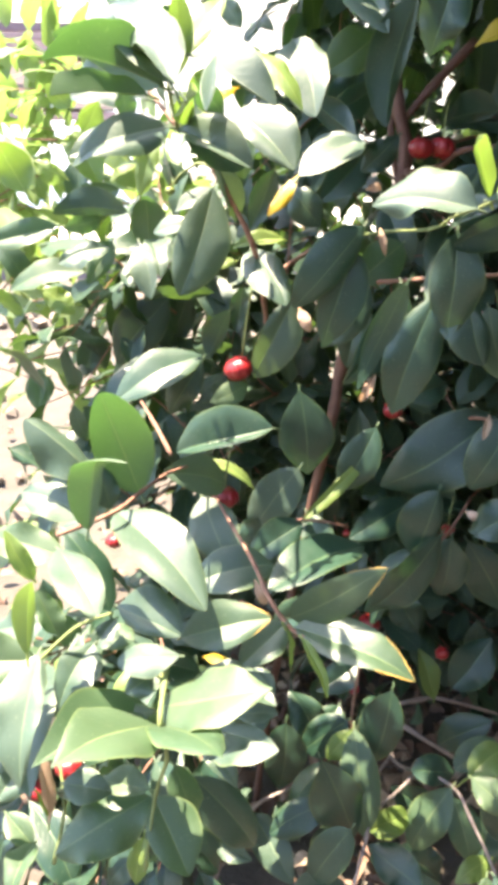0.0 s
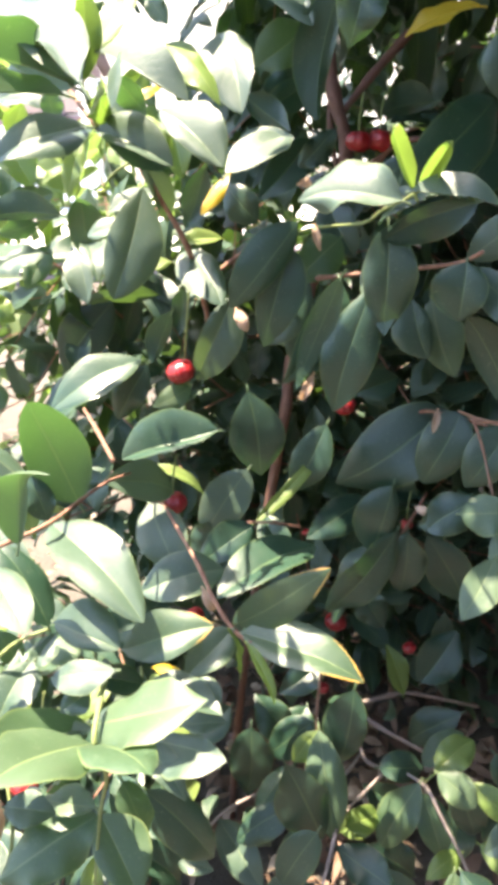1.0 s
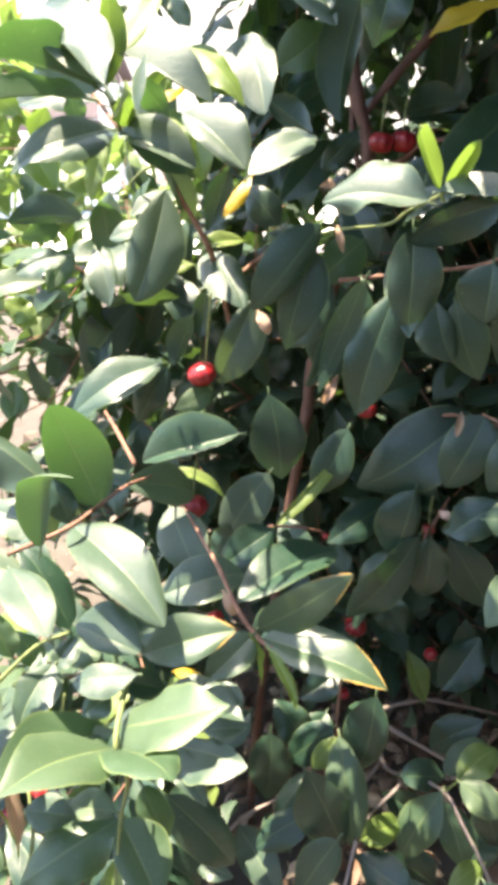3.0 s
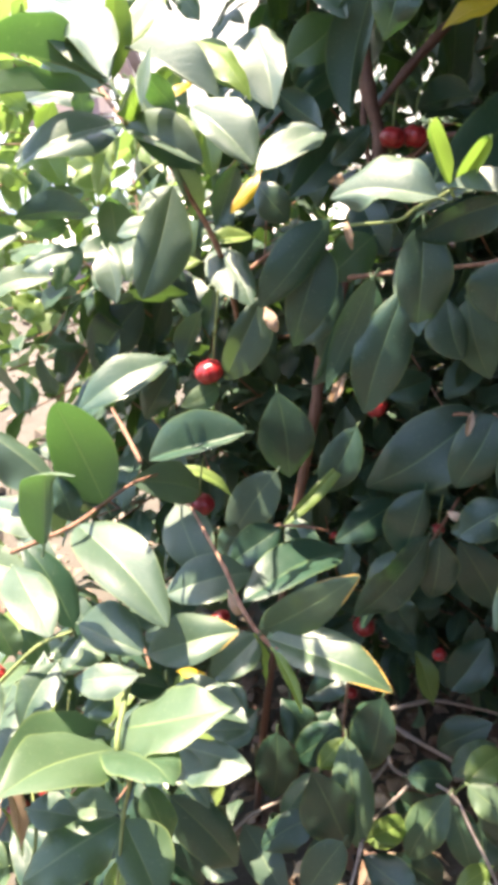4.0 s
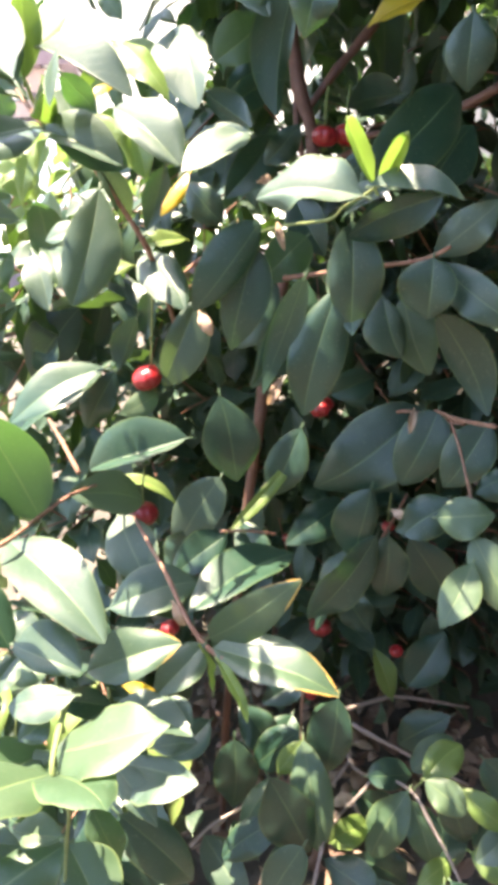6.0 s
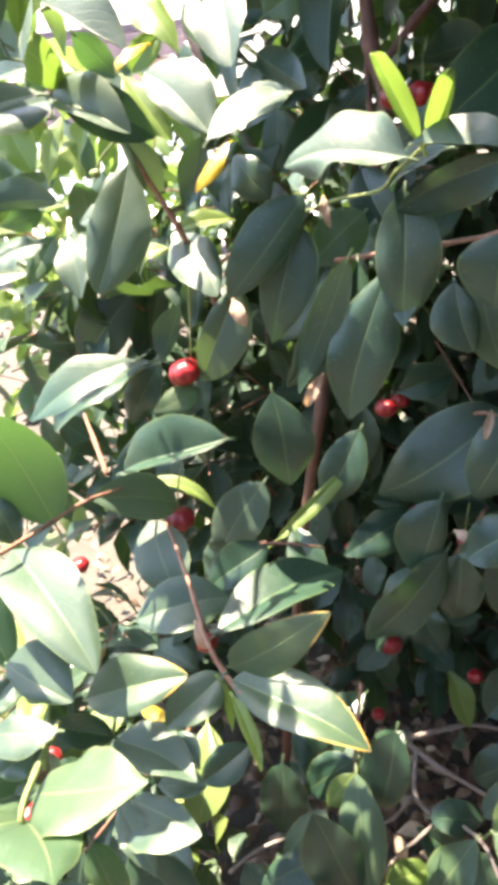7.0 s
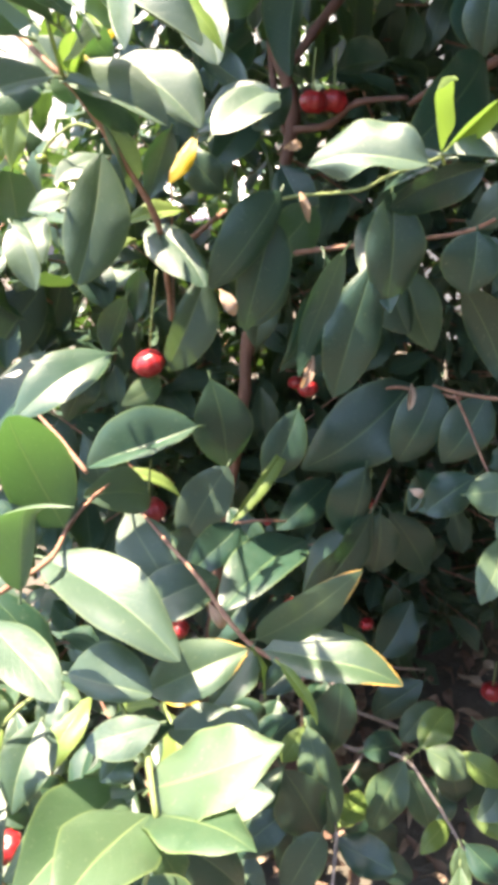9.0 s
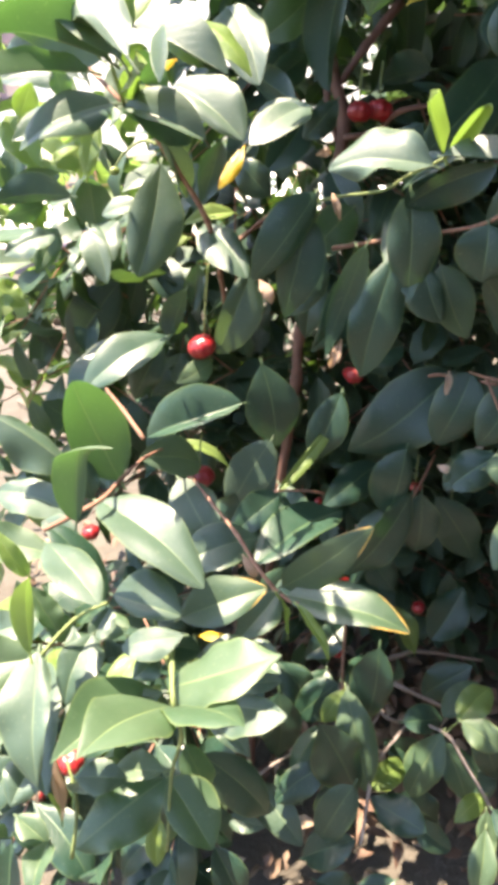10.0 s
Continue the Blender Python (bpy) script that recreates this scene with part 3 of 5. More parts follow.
stem("branch", [(0.219, 0.501, 0.611), (0.222, 0.483, 0.593), (0.219, 0.454, 0.576), (0.217, 0.426, 0.560)], 0.0011, twig_brown, label="reddish-brown twig")
spray_t = stem("branch", [(0.20, 0.64, 0.98), (0.16, 0.56, 0.95), (0.13, 0.50, 0.93)], 0.0018, twig_brown, label="reddish-brown twig")


# ---- leaves, spray by spray ----
# lit leaves mostly take the paler copy, shaded ones the dark material
leaf(spray_a, (-0.0467, 0.4425, 0.8242), (-0.1017, 0.4171, 0.8063), (-0.0066, 0.0061, 0.0116), (0.0066, -0.0124, -0.0027), lit_pale, 0.04, crook=0)
leaf(spray_a, (-0.0424, 0.4448, 0.8221), (0.0016, 0.4182, 0.8017), (0.0072, -0.0005, 0.0163), (-0.0065, -0.0104, -0.0003), lit_pale, 0.06, crook=0)
leaf(spray_a, (-0.0319, 0.4081, 0.8569), (0.0119, 0.3808, 0.8295), (0.0117, 0.0044, 0.0143), (-0.0004, -0.0003, -0.0003), lit_pale, 0.08)
leaf(spray_a, (0.0031, 0.4373, 0.8627), (0.0296, 0.4142, 0.8322), (0.0072, 0.0056, 0.0020), (-0.0081, -0.0046, -0.0035), young, 0.07)
leaf(spray_a, (-0.0107, 0.5207, 0.8376), (0.0302, 0.4853, 0.7998), (0.0166, 0.0030, 0.0152), (-0.0098, -0.0064, -0.0047), lit_pale, 0.07)
leaf(spray_a, (-0.0426, 0.4176, 0.8428), (-0.0373, 0.4149, 0.8871), (-0.0050, -0.0041, 0.0003), (0.0088, -0.0008, -0.0011), young, 0.03)
leaf(spray_a, (-0.0377, 0.4273, 0.8590), (-0.0137, 0.4488, 0.8910), (-0.0070, 0.0019, 0.0040), (0.0066, -0.0030, -0.0030), young, 0.03)
leaf(spray_a, (-0.0448, 0.4049, 0.8411), (-0.1016, 0.3782, 0.8551), (0.0062, -0.0025, 0.0205), (-0.0050, 0.0130, 0.0046), fresh, 0.08, hook=0.14)
leaf(spray_a, (-0.0342, 0.3572, 0.8377), (-0.0752, 0.4383, 0.8863), (-0.0088, -0.0035, -0.0016), (0.0136, 0.0014, 0.0092), lit_pale, 0.05, wavy=0.42)
leaf(spray_a, (-0.0597, 0.4481, 0.8414), (-0.1084, 0.4031, 0.8367), (-0.0050, 0.0039, 0.0143), (-0.0106, 0.0111, 0.0030), fresh, 0.1)
leaf(spray_a, (-0.0360, 0.4445, 0.8266), (-0.0297, 0.3838, 0.8365), (-0.0047, -0.0019, -0.0084), (0.0052, 0.0018, 0.0076), young, 0.09)
leaf(spray_a, (-0.0221, 0.3945, 0.8497), (-0.0233, 0.3594, 0.8270), (-0.0007, 0.0001, -0.0002), (0.0084, -0.0060, 0.0087), lit_pale, 0.06)
leaf(spray_a, (-0.0325, 0.4653, 0.8516), (-0.0165, 0.4790, 0.8322), (-0.0070, -0.0003, -0.0060), (0.0056, 0.0000, 0.0046), fresh, 0.08)
leaf(spray_t, (0.1122, 0.5301, 0.9089), (0.0955, 0.5320, 0.8280), (-0.0210, 0.0018, 0.0044), (0.0070, 0.0017, -0.0014), dark, 0.06)
leaf(spray_t, (0.1165, 0.4500, 0.9017), (0.1060, 0.4512, 0.8605), (-0.0138, 0.0016, 0.0035), (0.0140, -0.0026, -0.0036), dark, 0.07)
leaf(spray_t, (0.0792, 0.5815, 0.9245), (0.0934, 0.5239, 0.8888), (-0.0209, -0.0046, -0.0009), (0.0076, -0.0010, 0.0047), lit_pale, 0.04)
leaf(spray_a, (0.0589, 0.5795, 0.8683), (0.1002, 0.5913, 0.8979), (-0.0105, -0.0018, 0.0153), (0.0081, 0.0005, -0.0115), fresh, 0.07)
leaf(spray_a, (0.0309, 0.5473, 0.8856), (0.0452, 0.4947, 0.8332), (-0.0222, -0.0024, -0.0037), (0.0130, -0.0032, 0.0068), lit_pale, 0.08)
leaf(spray_a, (0.0318, 0.4617, 0.7967), (0.0751, 0.4892, 0.8188), (-0.0082, 0.0071, 0.0073), (0.0127, -0.0169, -0.0039), lit_pale, 0.06)
leaf(spray_e, (0.1264, 0.3945, 0.7804), (0.0731, 0.4228, 0.7844), (0.0063, 0.0089, 0.0204), (-0.0053, -0.0089, -0.0076), lit_pale, 0.07, crook=-0.06, wavy=0.4)
leaf(spray_e, (0.1320, 0.3951, 0.7853), (0.1066, 0.3546, 0.8238), (-0.0016, -0.0031, -0.0043), (0.0058, -0.0045, -0.0009), young, 0.07, over=0.9, wavy=0.3)
leaf(spray_e, (0.1384, 0.3963, 0.7884), (0.1387, 0.3426, 0.8155), (-0.0072, -0.0011, -0.0020), (0.0004, -0.0034, -0.0068), young, 0.03, over=0.5, wavy=0.3)
leaf(spray_a, (0.2107, 0.6347, 0.8457), (0.1627, 0.6276, 0.8383), (-0.0027, -0.0011, 0.0184), (0.0006, 0.0029, -0.0065), dark, 0.08)
leaf(spray_t, (0.2213, 0.5716, 0.9032), (0.1706, 0.5876, 0.8865), (-0.0012, 0.0072, 0.0105), (-0.0020, -0.0113, -0.0047), yellow, 0.07)
leaf(spray_a, (0.1533, 0.4880, 0.8022), (0.1319, 0.4915, 0.7839), (-0.0054, 0.0013, 0.0066), (0.0061, -0.0018, -0.0075), dark, 0.05)
leaf(spray_a, (0.0508, 0.5935, 0.8493), (0.0846, 0.5832, 0.8240), (-0.0043, 0.0023, -0.0066), (0.0077, -0.0016, 0.0109), dark, 0.03)
leaf(spray_a, (0.1048, 0.6417, 0.8623), (0.0604, 0.6106, 0.8384), (-0.0041, -0.0024, 0.0107), (0.0066, 0.0001, -0.0123), dark, 0.08)
leaf(spray_a, (0.1247, 0.6155, 0.8263), (0.0952, 0.6156, 0.7975), (-0.0073, 0.0007, 0.0075), (0.0089, -0.0014, -0.0091), dark, 0.06)
leaf(spray_a, (-0.0251, 0.5110, 0.7883), (-0.0495, 0.4864, 0.7162), (-0.0153, -0.0032, 0.0063), (0.0210, 0.0009, -0.0074), lit_pale, 0.03, crook=0, wavy=0.08)
leaf(spray_a, (-0.0869, 0.5531, 0.7479), (-0.0749, 0.5280, 0.7071), (-0.0134, -0.0033, -0.0019), (0.0068, 0.0002, 0.0019), lit_pale, 0.08)
leaf(spray_a, (0.0026, 0.5212, 0.7456), (0.0275, 0.4745, 0.7140), (-0.0179, -0.0068, -0.0040), (0.0105, 0.0034, 0.0033), lit_pale, 0.07, wavy=0.12)
leaf(spray_b, (-0.0340, 0.4855, 0.6739), (-0.0979, 0.4580, 0.6454), (-0.0091, 0.0087, 0.0120), (0.0084, -0.0132, -0.0062), dark, 0.09, crook=0, wavy=0.05)
leaf(spray_b, (-0.0409, 0.5795, 0.6429), (-0.0725, 0.5774, 0.5940), (-0.0130, 0.0004, 0.0084), (0.0113, -0.0005, -0.0073), dark, 0.05)
leaf(spray_b, (-0.0156, 0.5654, 0.6916), (-0.0352, 0.5638, 0.6490), (-0.0128, -0.0001, 0.0059), (0.0052, 0.0015, -0.0024), dark, 0.08)
leaf(spray_a, (0.0343, 0.5164, 0.7111), (0.0024, 0.5133, 0.6468), (-0.0103, -0.0014, 0.0052), (0.0184, -0.0028, -0.0090), lit_pale, 0.06)
leaf(spray_b, (-0.0012, 0.5205, 0.6405), (-0.0299, 0.5054, 0.6296), (-0.0044, 0.0022, 0.0084), (0.0043, -0.0024, -0.0079), fresh, 0.09)
leaf(spray_l, (-0.0746, 0.4144, 0.5961), (-0.0929, 0.3948, 0.6758), (-0.0151, -0.0105, -0.0061), (0.0191, 0.0066, 0.0060), fresh, 0.08, crook=0, wavy=0.06)
leaf(spray_b, (0.0188, 0.4979, 0.6115), (-0.0606, 0.5013, 0.5924), (-0.0059, 0.0084, 0.0261), (-0.0011, -0.0188, 0.0015), dark, 0.04, crook=0, wavy=0.05)
leaf(spray_l, (-0.2689, 0.8152, 0.5139), (-0.2681, 0.8454, 0.5624), (-0.0178, -0.0056, 0.0038), (0.0098, -0.0005, 0.0002), fresh, 0.04)
leaf(spray_a, (-0.1929, 0.7146, 0.6664), (-0.1271, 0.7179, 0.6750), (-0.0031, 0.0026, 0.0225), (0.0006, 0.0035, -0.0061), lit_pale, 0.04)
leaf(spray_a, (0.0279, 0.5639, 0.7488), (-0.0132, 0.5516, 0.7446), (-0.0017, 0.0032, 0.0078), (0.0026, -0.0078, -0.0023), young, 0.09)
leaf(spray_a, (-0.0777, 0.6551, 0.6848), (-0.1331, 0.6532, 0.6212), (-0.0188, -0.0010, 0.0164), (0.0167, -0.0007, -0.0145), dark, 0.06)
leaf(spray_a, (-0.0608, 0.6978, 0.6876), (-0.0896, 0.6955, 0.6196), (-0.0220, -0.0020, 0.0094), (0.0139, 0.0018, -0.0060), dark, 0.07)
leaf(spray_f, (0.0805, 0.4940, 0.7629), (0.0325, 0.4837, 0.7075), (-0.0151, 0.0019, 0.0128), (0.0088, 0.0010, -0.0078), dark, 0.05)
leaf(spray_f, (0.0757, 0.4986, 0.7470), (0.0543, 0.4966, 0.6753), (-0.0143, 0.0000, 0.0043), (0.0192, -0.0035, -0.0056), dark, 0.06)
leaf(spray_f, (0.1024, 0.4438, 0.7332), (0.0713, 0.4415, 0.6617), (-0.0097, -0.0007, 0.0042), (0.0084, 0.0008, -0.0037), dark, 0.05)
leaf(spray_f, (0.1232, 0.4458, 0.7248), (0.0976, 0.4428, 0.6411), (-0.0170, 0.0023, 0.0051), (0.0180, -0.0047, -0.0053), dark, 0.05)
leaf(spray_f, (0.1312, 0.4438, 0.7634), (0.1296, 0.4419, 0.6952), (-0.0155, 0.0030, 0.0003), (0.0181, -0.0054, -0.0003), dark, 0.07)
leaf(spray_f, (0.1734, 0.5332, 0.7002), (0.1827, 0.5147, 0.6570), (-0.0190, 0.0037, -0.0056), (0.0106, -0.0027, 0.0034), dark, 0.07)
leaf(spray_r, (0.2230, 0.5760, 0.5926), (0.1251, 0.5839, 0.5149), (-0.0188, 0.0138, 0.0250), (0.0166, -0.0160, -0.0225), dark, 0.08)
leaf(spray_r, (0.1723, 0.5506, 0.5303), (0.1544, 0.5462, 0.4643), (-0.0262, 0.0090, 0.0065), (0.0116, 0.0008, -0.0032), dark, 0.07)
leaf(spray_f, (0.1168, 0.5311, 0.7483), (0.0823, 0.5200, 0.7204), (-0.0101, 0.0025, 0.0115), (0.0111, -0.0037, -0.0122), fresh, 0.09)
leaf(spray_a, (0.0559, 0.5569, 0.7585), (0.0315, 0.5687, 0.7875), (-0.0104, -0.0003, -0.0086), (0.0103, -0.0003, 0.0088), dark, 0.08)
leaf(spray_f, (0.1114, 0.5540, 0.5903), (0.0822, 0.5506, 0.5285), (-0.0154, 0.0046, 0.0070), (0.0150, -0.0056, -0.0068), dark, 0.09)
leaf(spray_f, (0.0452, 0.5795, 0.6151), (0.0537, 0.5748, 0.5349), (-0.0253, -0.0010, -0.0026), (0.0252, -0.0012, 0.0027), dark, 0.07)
leaf(spray_b, (0.0450, 0.5147, 0.5193), (0.1148, 0.5665, 0.5683), (-0.0028, -0.0000, 0.0040), (0.0053, -0.0040, -0.0033), young, 0.04, crook=0)
leaf(spray_b, (0.0131, 0.4162, 0.5153), (0.0937, 0.4820, 0.5159), (-0.0138, 0.0168, 0.0102), (0.0143, -0.0175, 0.0046), dark, 0.08, wavy=0.08)
leaf(spray_b, (-0.0442, 0.4326, 0.5112), (0.0185, 0.4443, 0.5223), (-0.0049, 0.0120, 0.0148), (0.0046, -0.0175, -0.0078), lit_pale, 0.09)
leaf(spray_b, (0.0272, 0.3744, 0.5214), (0.0831, 0.3561, 0.5728), (-0.0086, 0.0026, 0.0103), (0.0086, -0.0046, -0.0109), worn, 0.08)
leaf(spray_b, (0.0298, 0.3677, 0.5211), (0.1028, 0.3314, 0.5142), (0.0078, 0.0136, 0.0112), (-0.0066, -0.0131, -0.0007), worn, 0.06)
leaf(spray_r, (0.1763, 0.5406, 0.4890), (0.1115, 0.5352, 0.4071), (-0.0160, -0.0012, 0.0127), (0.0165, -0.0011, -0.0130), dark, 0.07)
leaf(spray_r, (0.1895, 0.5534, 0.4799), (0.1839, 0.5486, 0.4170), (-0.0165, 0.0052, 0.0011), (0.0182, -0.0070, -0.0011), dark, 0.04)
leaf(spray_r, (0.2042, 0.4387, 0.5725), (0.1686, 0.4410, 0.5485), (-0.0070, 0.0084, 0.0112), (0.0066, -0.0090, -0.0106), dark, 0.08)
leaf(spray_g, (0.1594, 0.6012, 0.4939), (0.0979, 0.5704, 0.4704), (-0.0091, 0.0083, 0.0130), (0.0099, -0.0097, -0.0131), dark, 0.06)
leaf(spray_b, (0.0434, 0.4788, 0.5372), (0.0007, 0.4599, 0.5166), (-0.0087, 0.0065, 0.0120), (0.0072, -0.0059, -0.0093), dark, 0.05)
leaf(spray_b, (0.0409, 0.5055, 0.5728), (0.0021, 0.5020, 0.5143), (-0.0156, 0.0045, 0.0101), (0.0153, -0.0058, -0.0098), lit_pale, 0.03)
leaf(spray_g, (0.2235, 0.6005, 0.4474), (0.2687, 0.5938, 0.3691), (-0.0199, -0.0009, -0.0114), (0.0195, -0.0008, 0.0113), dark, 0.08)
leaf(spray_c, (-0.0834, 0.3758, 0.6033), (-0.0228, 0.3173, 0.5734), (0.0140, 0.0104, 0.0079), (-0.0129, -0.0137, 0.0006), lit_pale, 0.09)
leaf(spray_l, (-0.0918, 0.3406, 0.6082), (-0.0792, 0.3322, 0.6677), (-0.0127, -0.0037, 0.0022), (0.0054, -0.0030, -0.0016), fresh, 0.04, over=1.2, crook=-0.3, wavy=0.12)
leaf(spray_l, (-0.0902, 0.3940, 0.5936), (-0.1005, 0.3964, 0.6261), (-0.0089, -0.0043, -0.0025), (0.0082, 0.0035, 0.0024), dark, 0.08)
leaf(spray_l, (-0.0847, 0.3468, 0.5484), (-0.1150, 0.3689, 0.5978), (-0.0070, -0.0107, 0.0005), (0.0097, 0.0096, 0.0016), dark, 0.05)
leaf(spray_l, (-0.1075, 0.3320, 0.6023), (-0.0766, 0.2885, 0.5895), (-0.0103, -0.0077, 0.0012), (0.0106, 0.0075, 0.0004), lit_pale, 0.04)
leaf(spray_l, (-0.1046, 0.4193, 0.6057), (-0.1476, 0.4224, 0.6478), (0.0023, 0.0128, 0.0014), (-0.0123, -0.0088, -0.0120), lit_pale, 0.05)
leaf(spray_l, (-0.1097, 0.4060, 0.5807), (-0.1609, 0.4254, 0.5933), (0.0052, 0.0072, 0.0101), (-0.0067, -0.0145, -0.0049), lit_pale, 0.08)
leaf(spray_c, (-0.0772, 0.3328, 0.5619), (-0.0389, 0.3167, 0.5543), (0.0075, 0.0111, 0.0144), (-0.0035, -0.0072, -0.0023), lit_pale, 0.08)
leaf(spray_l, (-0.1037, 0.3857, 0.5057), (-0.0781, 0.3719, 0.5082), (0.0046, 0.0089, 0.0021), (-0.0030, -0.0069, -0.0070), fresh, 0.03)
leaf(spray_l, (-0.0836, 0.3520, 0.5394), (-0.0958, 0.3337, 0.5271), (-0.0050, 0.0011, 0.0033), (0.0085, -0.0055, -0.0003), lit_pale, 0.07)
leaf(spray_l, (-0.1069, 0.3118, 0.5576), (-0.1175, 0.3178, 0.5835), (-0.0034, -0.0057, -0.0001), (0.0076, 0.0029, 0.0024), fresh, 0.03)
leaf(spray_b, (-0.0183, 0.4907, 0.5664), (-0.0612, 0.4430, 0.5977), (0.0033, 0.0072, 0.0156), (0.0055, -0.0118, -0.0104), lit_pale, 0.07)
leaf(spray_b, (-0.0371, 0.4787, 0.5605), (-0.0149, 0.4406, 0.5222), (-0.0174, -0.0054, -0.0047), (0.0178, 0.0045, 0.0059), lit_pale, 0.05)
leaf(spray_b, (-0.0382, 0.5071, 0.5802), (0.0068, 0.5037, 0.5560), (0.0022, 0.0044, 0.0035), (-0.0012, -0.0056, -0.0014), young, 0.08)
leaf(spray_b, (0.0241, 0.5044, 0.5280), (-0.0015, 0.5016, 0.4864), (-0.0196, 0.0054, 0.0117), (0.0102, -0.0037, -0.0061), dark, 0.09)
leaf(spray_c, (-0.0374, 0.2956, 0.5568), (-0.0713, 0.2940, 0.5554), (-0.0005, 0.0063, 0.0044), (0.0007, -0.0098, -0.0054), lit_pale, 0.06, wavy=0.1)
leaf(spray_c, (-0.0535, 0.2978, 0.5422), (-0.0664, 0.2860, 0.5395), (-0.0031, 0.0020, 0.0064), (0.0056, -0.0052, -0.0037), lit_pale, 0.09)
leaf(spray_c, (-0.0469, 0.2795, 0.5367), (0.0092, 0.2631, 0.5634), (0.0035, 0.0202, 0.0051), (-0.0047, -0.0204, -0.0026), fresh, 0.03, crook=-0.05, wavy=0.16, sharp=0.85)
leaf(spray_c, (-0.0473, 0.2697, 0.5340), (-0.0817, 0.2181, 0.5689), (-0.0134, 0.0131, 0.0061), (0.0163, -0.0108, 0.0001), fresh, 0.03, crook=0, wavy=0.14, sharp=0.95)
leaf(spray_c, (-0.0567, 0.3009, 0.5175), (-0.1032, 0.2443, 0.5373), (-0.0093, 0.0126, 0.0143), (0.0155, -0.0103, 0.0071), fresh, 0.07, crook=0, sharp=0.95)
leaf(spray_c, (-0.0464, 0.2682, 0.5355), (-0.0115, 0.2249, 0.5621), (0.0136, 0.0075, -0.0056), (-0.0150, -0.0089, 0.0051), fresh, 0.03, sharp=0.95)
leaf(spray_c, (-0.0258, 0.3310, 0.4707), (0.0173, 0.3055, 0.4805), (0.0026, 0.0065, 0.0054), (-0.0097, -0.0181, -0.0046), lit_pale, 0.04)
leaf(spray_c, (-0.0311, 0.3249, 0.4760), (-0.0063, 0.2971, 0.4587), (-0.0069, -0.0047, -0.0022), (0.0073, 0.0027, 0.0060), lit_pale, 0.05)
leaf(spray_c, (-0.0590, 0.2983, 0.4495), (-0.1129, 0.2730, 0.4316), (-0.0077, 0.0129, 0.0050), (0.0092, -0.0118, -0.0108), fresh, 0.07, wavy=0.35)
leaf(spray_c, (-0.0577, 0.2983, 0.4495), (-0.0351, 0.2698, 0.4188), (-0.0103, -0.0087, 0.0005), (0.0174, 0.0090, 0.0045), fresh, 0.04)
leaf(spray_c, (-0.0591, 0.2963, 0.4579), (-0.0904, 0.3059, 0.4548), (0.0020, 0.0088, 0.0072), (-0.0022, -0.0074, -0.0007), fresh, 0.03)
leaf(spray_g, (-0.0374, 0.3386, 0.4196), (0.0061, 0.3313, 0.3577), (-0.0120, -0.0098, -0.0073), (0.0112, 0.0064, 0.0071), dark, 0.08)
leaf(spray_c, (-0.0463, 0.3163, 0.4542), (-0.0319, 0.3095, 0.4104), (-0.0096, -0.0053, -0.0023), (0.0076, 0.0068, 0.0014), fresh, 0.05)
leaf(spray_d, (-0.1093, 0.2925, 0.4670), (-0.0794, 0.2868, 0.4663), (0.0016, 0.0072, 0.0072), (-0.0020, -0.0100, -0.0025), lit_pale, 0.09)
leaf(spray_d, (-0.0943, 0.3359, 0.5330), (-0.1114, 0.3041, 0.5112), (-0.0095, 0.0015, 0.0053), (0.0148, -0.0078, -0.0003), lit_pale, 0.08)
leaf(spray_c, (0.0016, 0.3421, 0.5079), (0.0163, 0.3259, 0.5004), (-0.0073, -0.0063, -0.0009), (0.0052, 0.0025, 0.0048), lit_pale, 0.05)
leaf(spray_c, (-0.0098, 0.3308, 0.4819), (0.0179, 0.3261, 0.4879), (-0.0003, 0.0080, 0.0076), (-0.0008, -0.0068, -0.0015), lit_pale, 0.06)
leaf(spray_g, (0.0025, 0.4635, 0.2351), (0.0378, 0.4130, 0.2069), (-0.0147, -0.0094, -0.0016), (0.0136, 0.0039, 0.0101), lit_pale, 0.06)
leaf(spray_g, (-0.0258, 0.3656, 0.3193), (0.0017, 0.3528, 0.3198), (0.0018, 0.0041, 0.0066), (-0.0034, -0.0074, -0.0031), lit_pale, 0.07)
leaf(spray_g, (0.0363, 0.5077, 0.2998), (0.0310, 0.4999, 0.2222), (-0.0213, 0.0010, 0.0014), (0.0209, -0.0026, -0.0012), dark, 0.07)
leaf(spray_g, (0.0974, 0.5200, 0.2915), (0.0530, 0.5234, 0.2461), (-0.0099, 0.0113, 0.0105), (0.0101, -0.0131, -0.0109), dark, 0.06)
leaf(spray_g, (0.1308, 0.4884, 0.3567), (0.1155, 0.4805, 0.2738), (-0.0235, 0.0074, 0.0036), (0.0154, -0.0043, -0.0024), dark, 0.07)
leaf(spray_g, (0.0988, 0.4861, 0.3144), (0.1067, 0.4340, 0.2386), (-0.0187, 0.0001, -0.0021), (0.0187, -0.0010, 0.0027), fresh, 0.09)
leaf(spray_g, (0.0728, 0.4745, 0.2855), (0.0344, 0.4444, 0.2559), (-0.0079, 0.0095, 0.0005), (0.0117, -0.0088, -0.0063), fresh, 0.06)
leaf(spray_g, (0.0640, 0.4425, 0.3213), (0.0956, 0.4331, 0.2361), (-0.0248, -0.0086, -0.0083), (0.0199, 0.0046, 0.0069), dark, 0.06)
leaf(spray_g, (0.0718, 0.4462, 0.2685), (0.0182, 0.4358, 0.2424), (-0.0058, 0.0086, 0.0085), (0.0066, -0.0121, -0.0087), dark, 0.07)
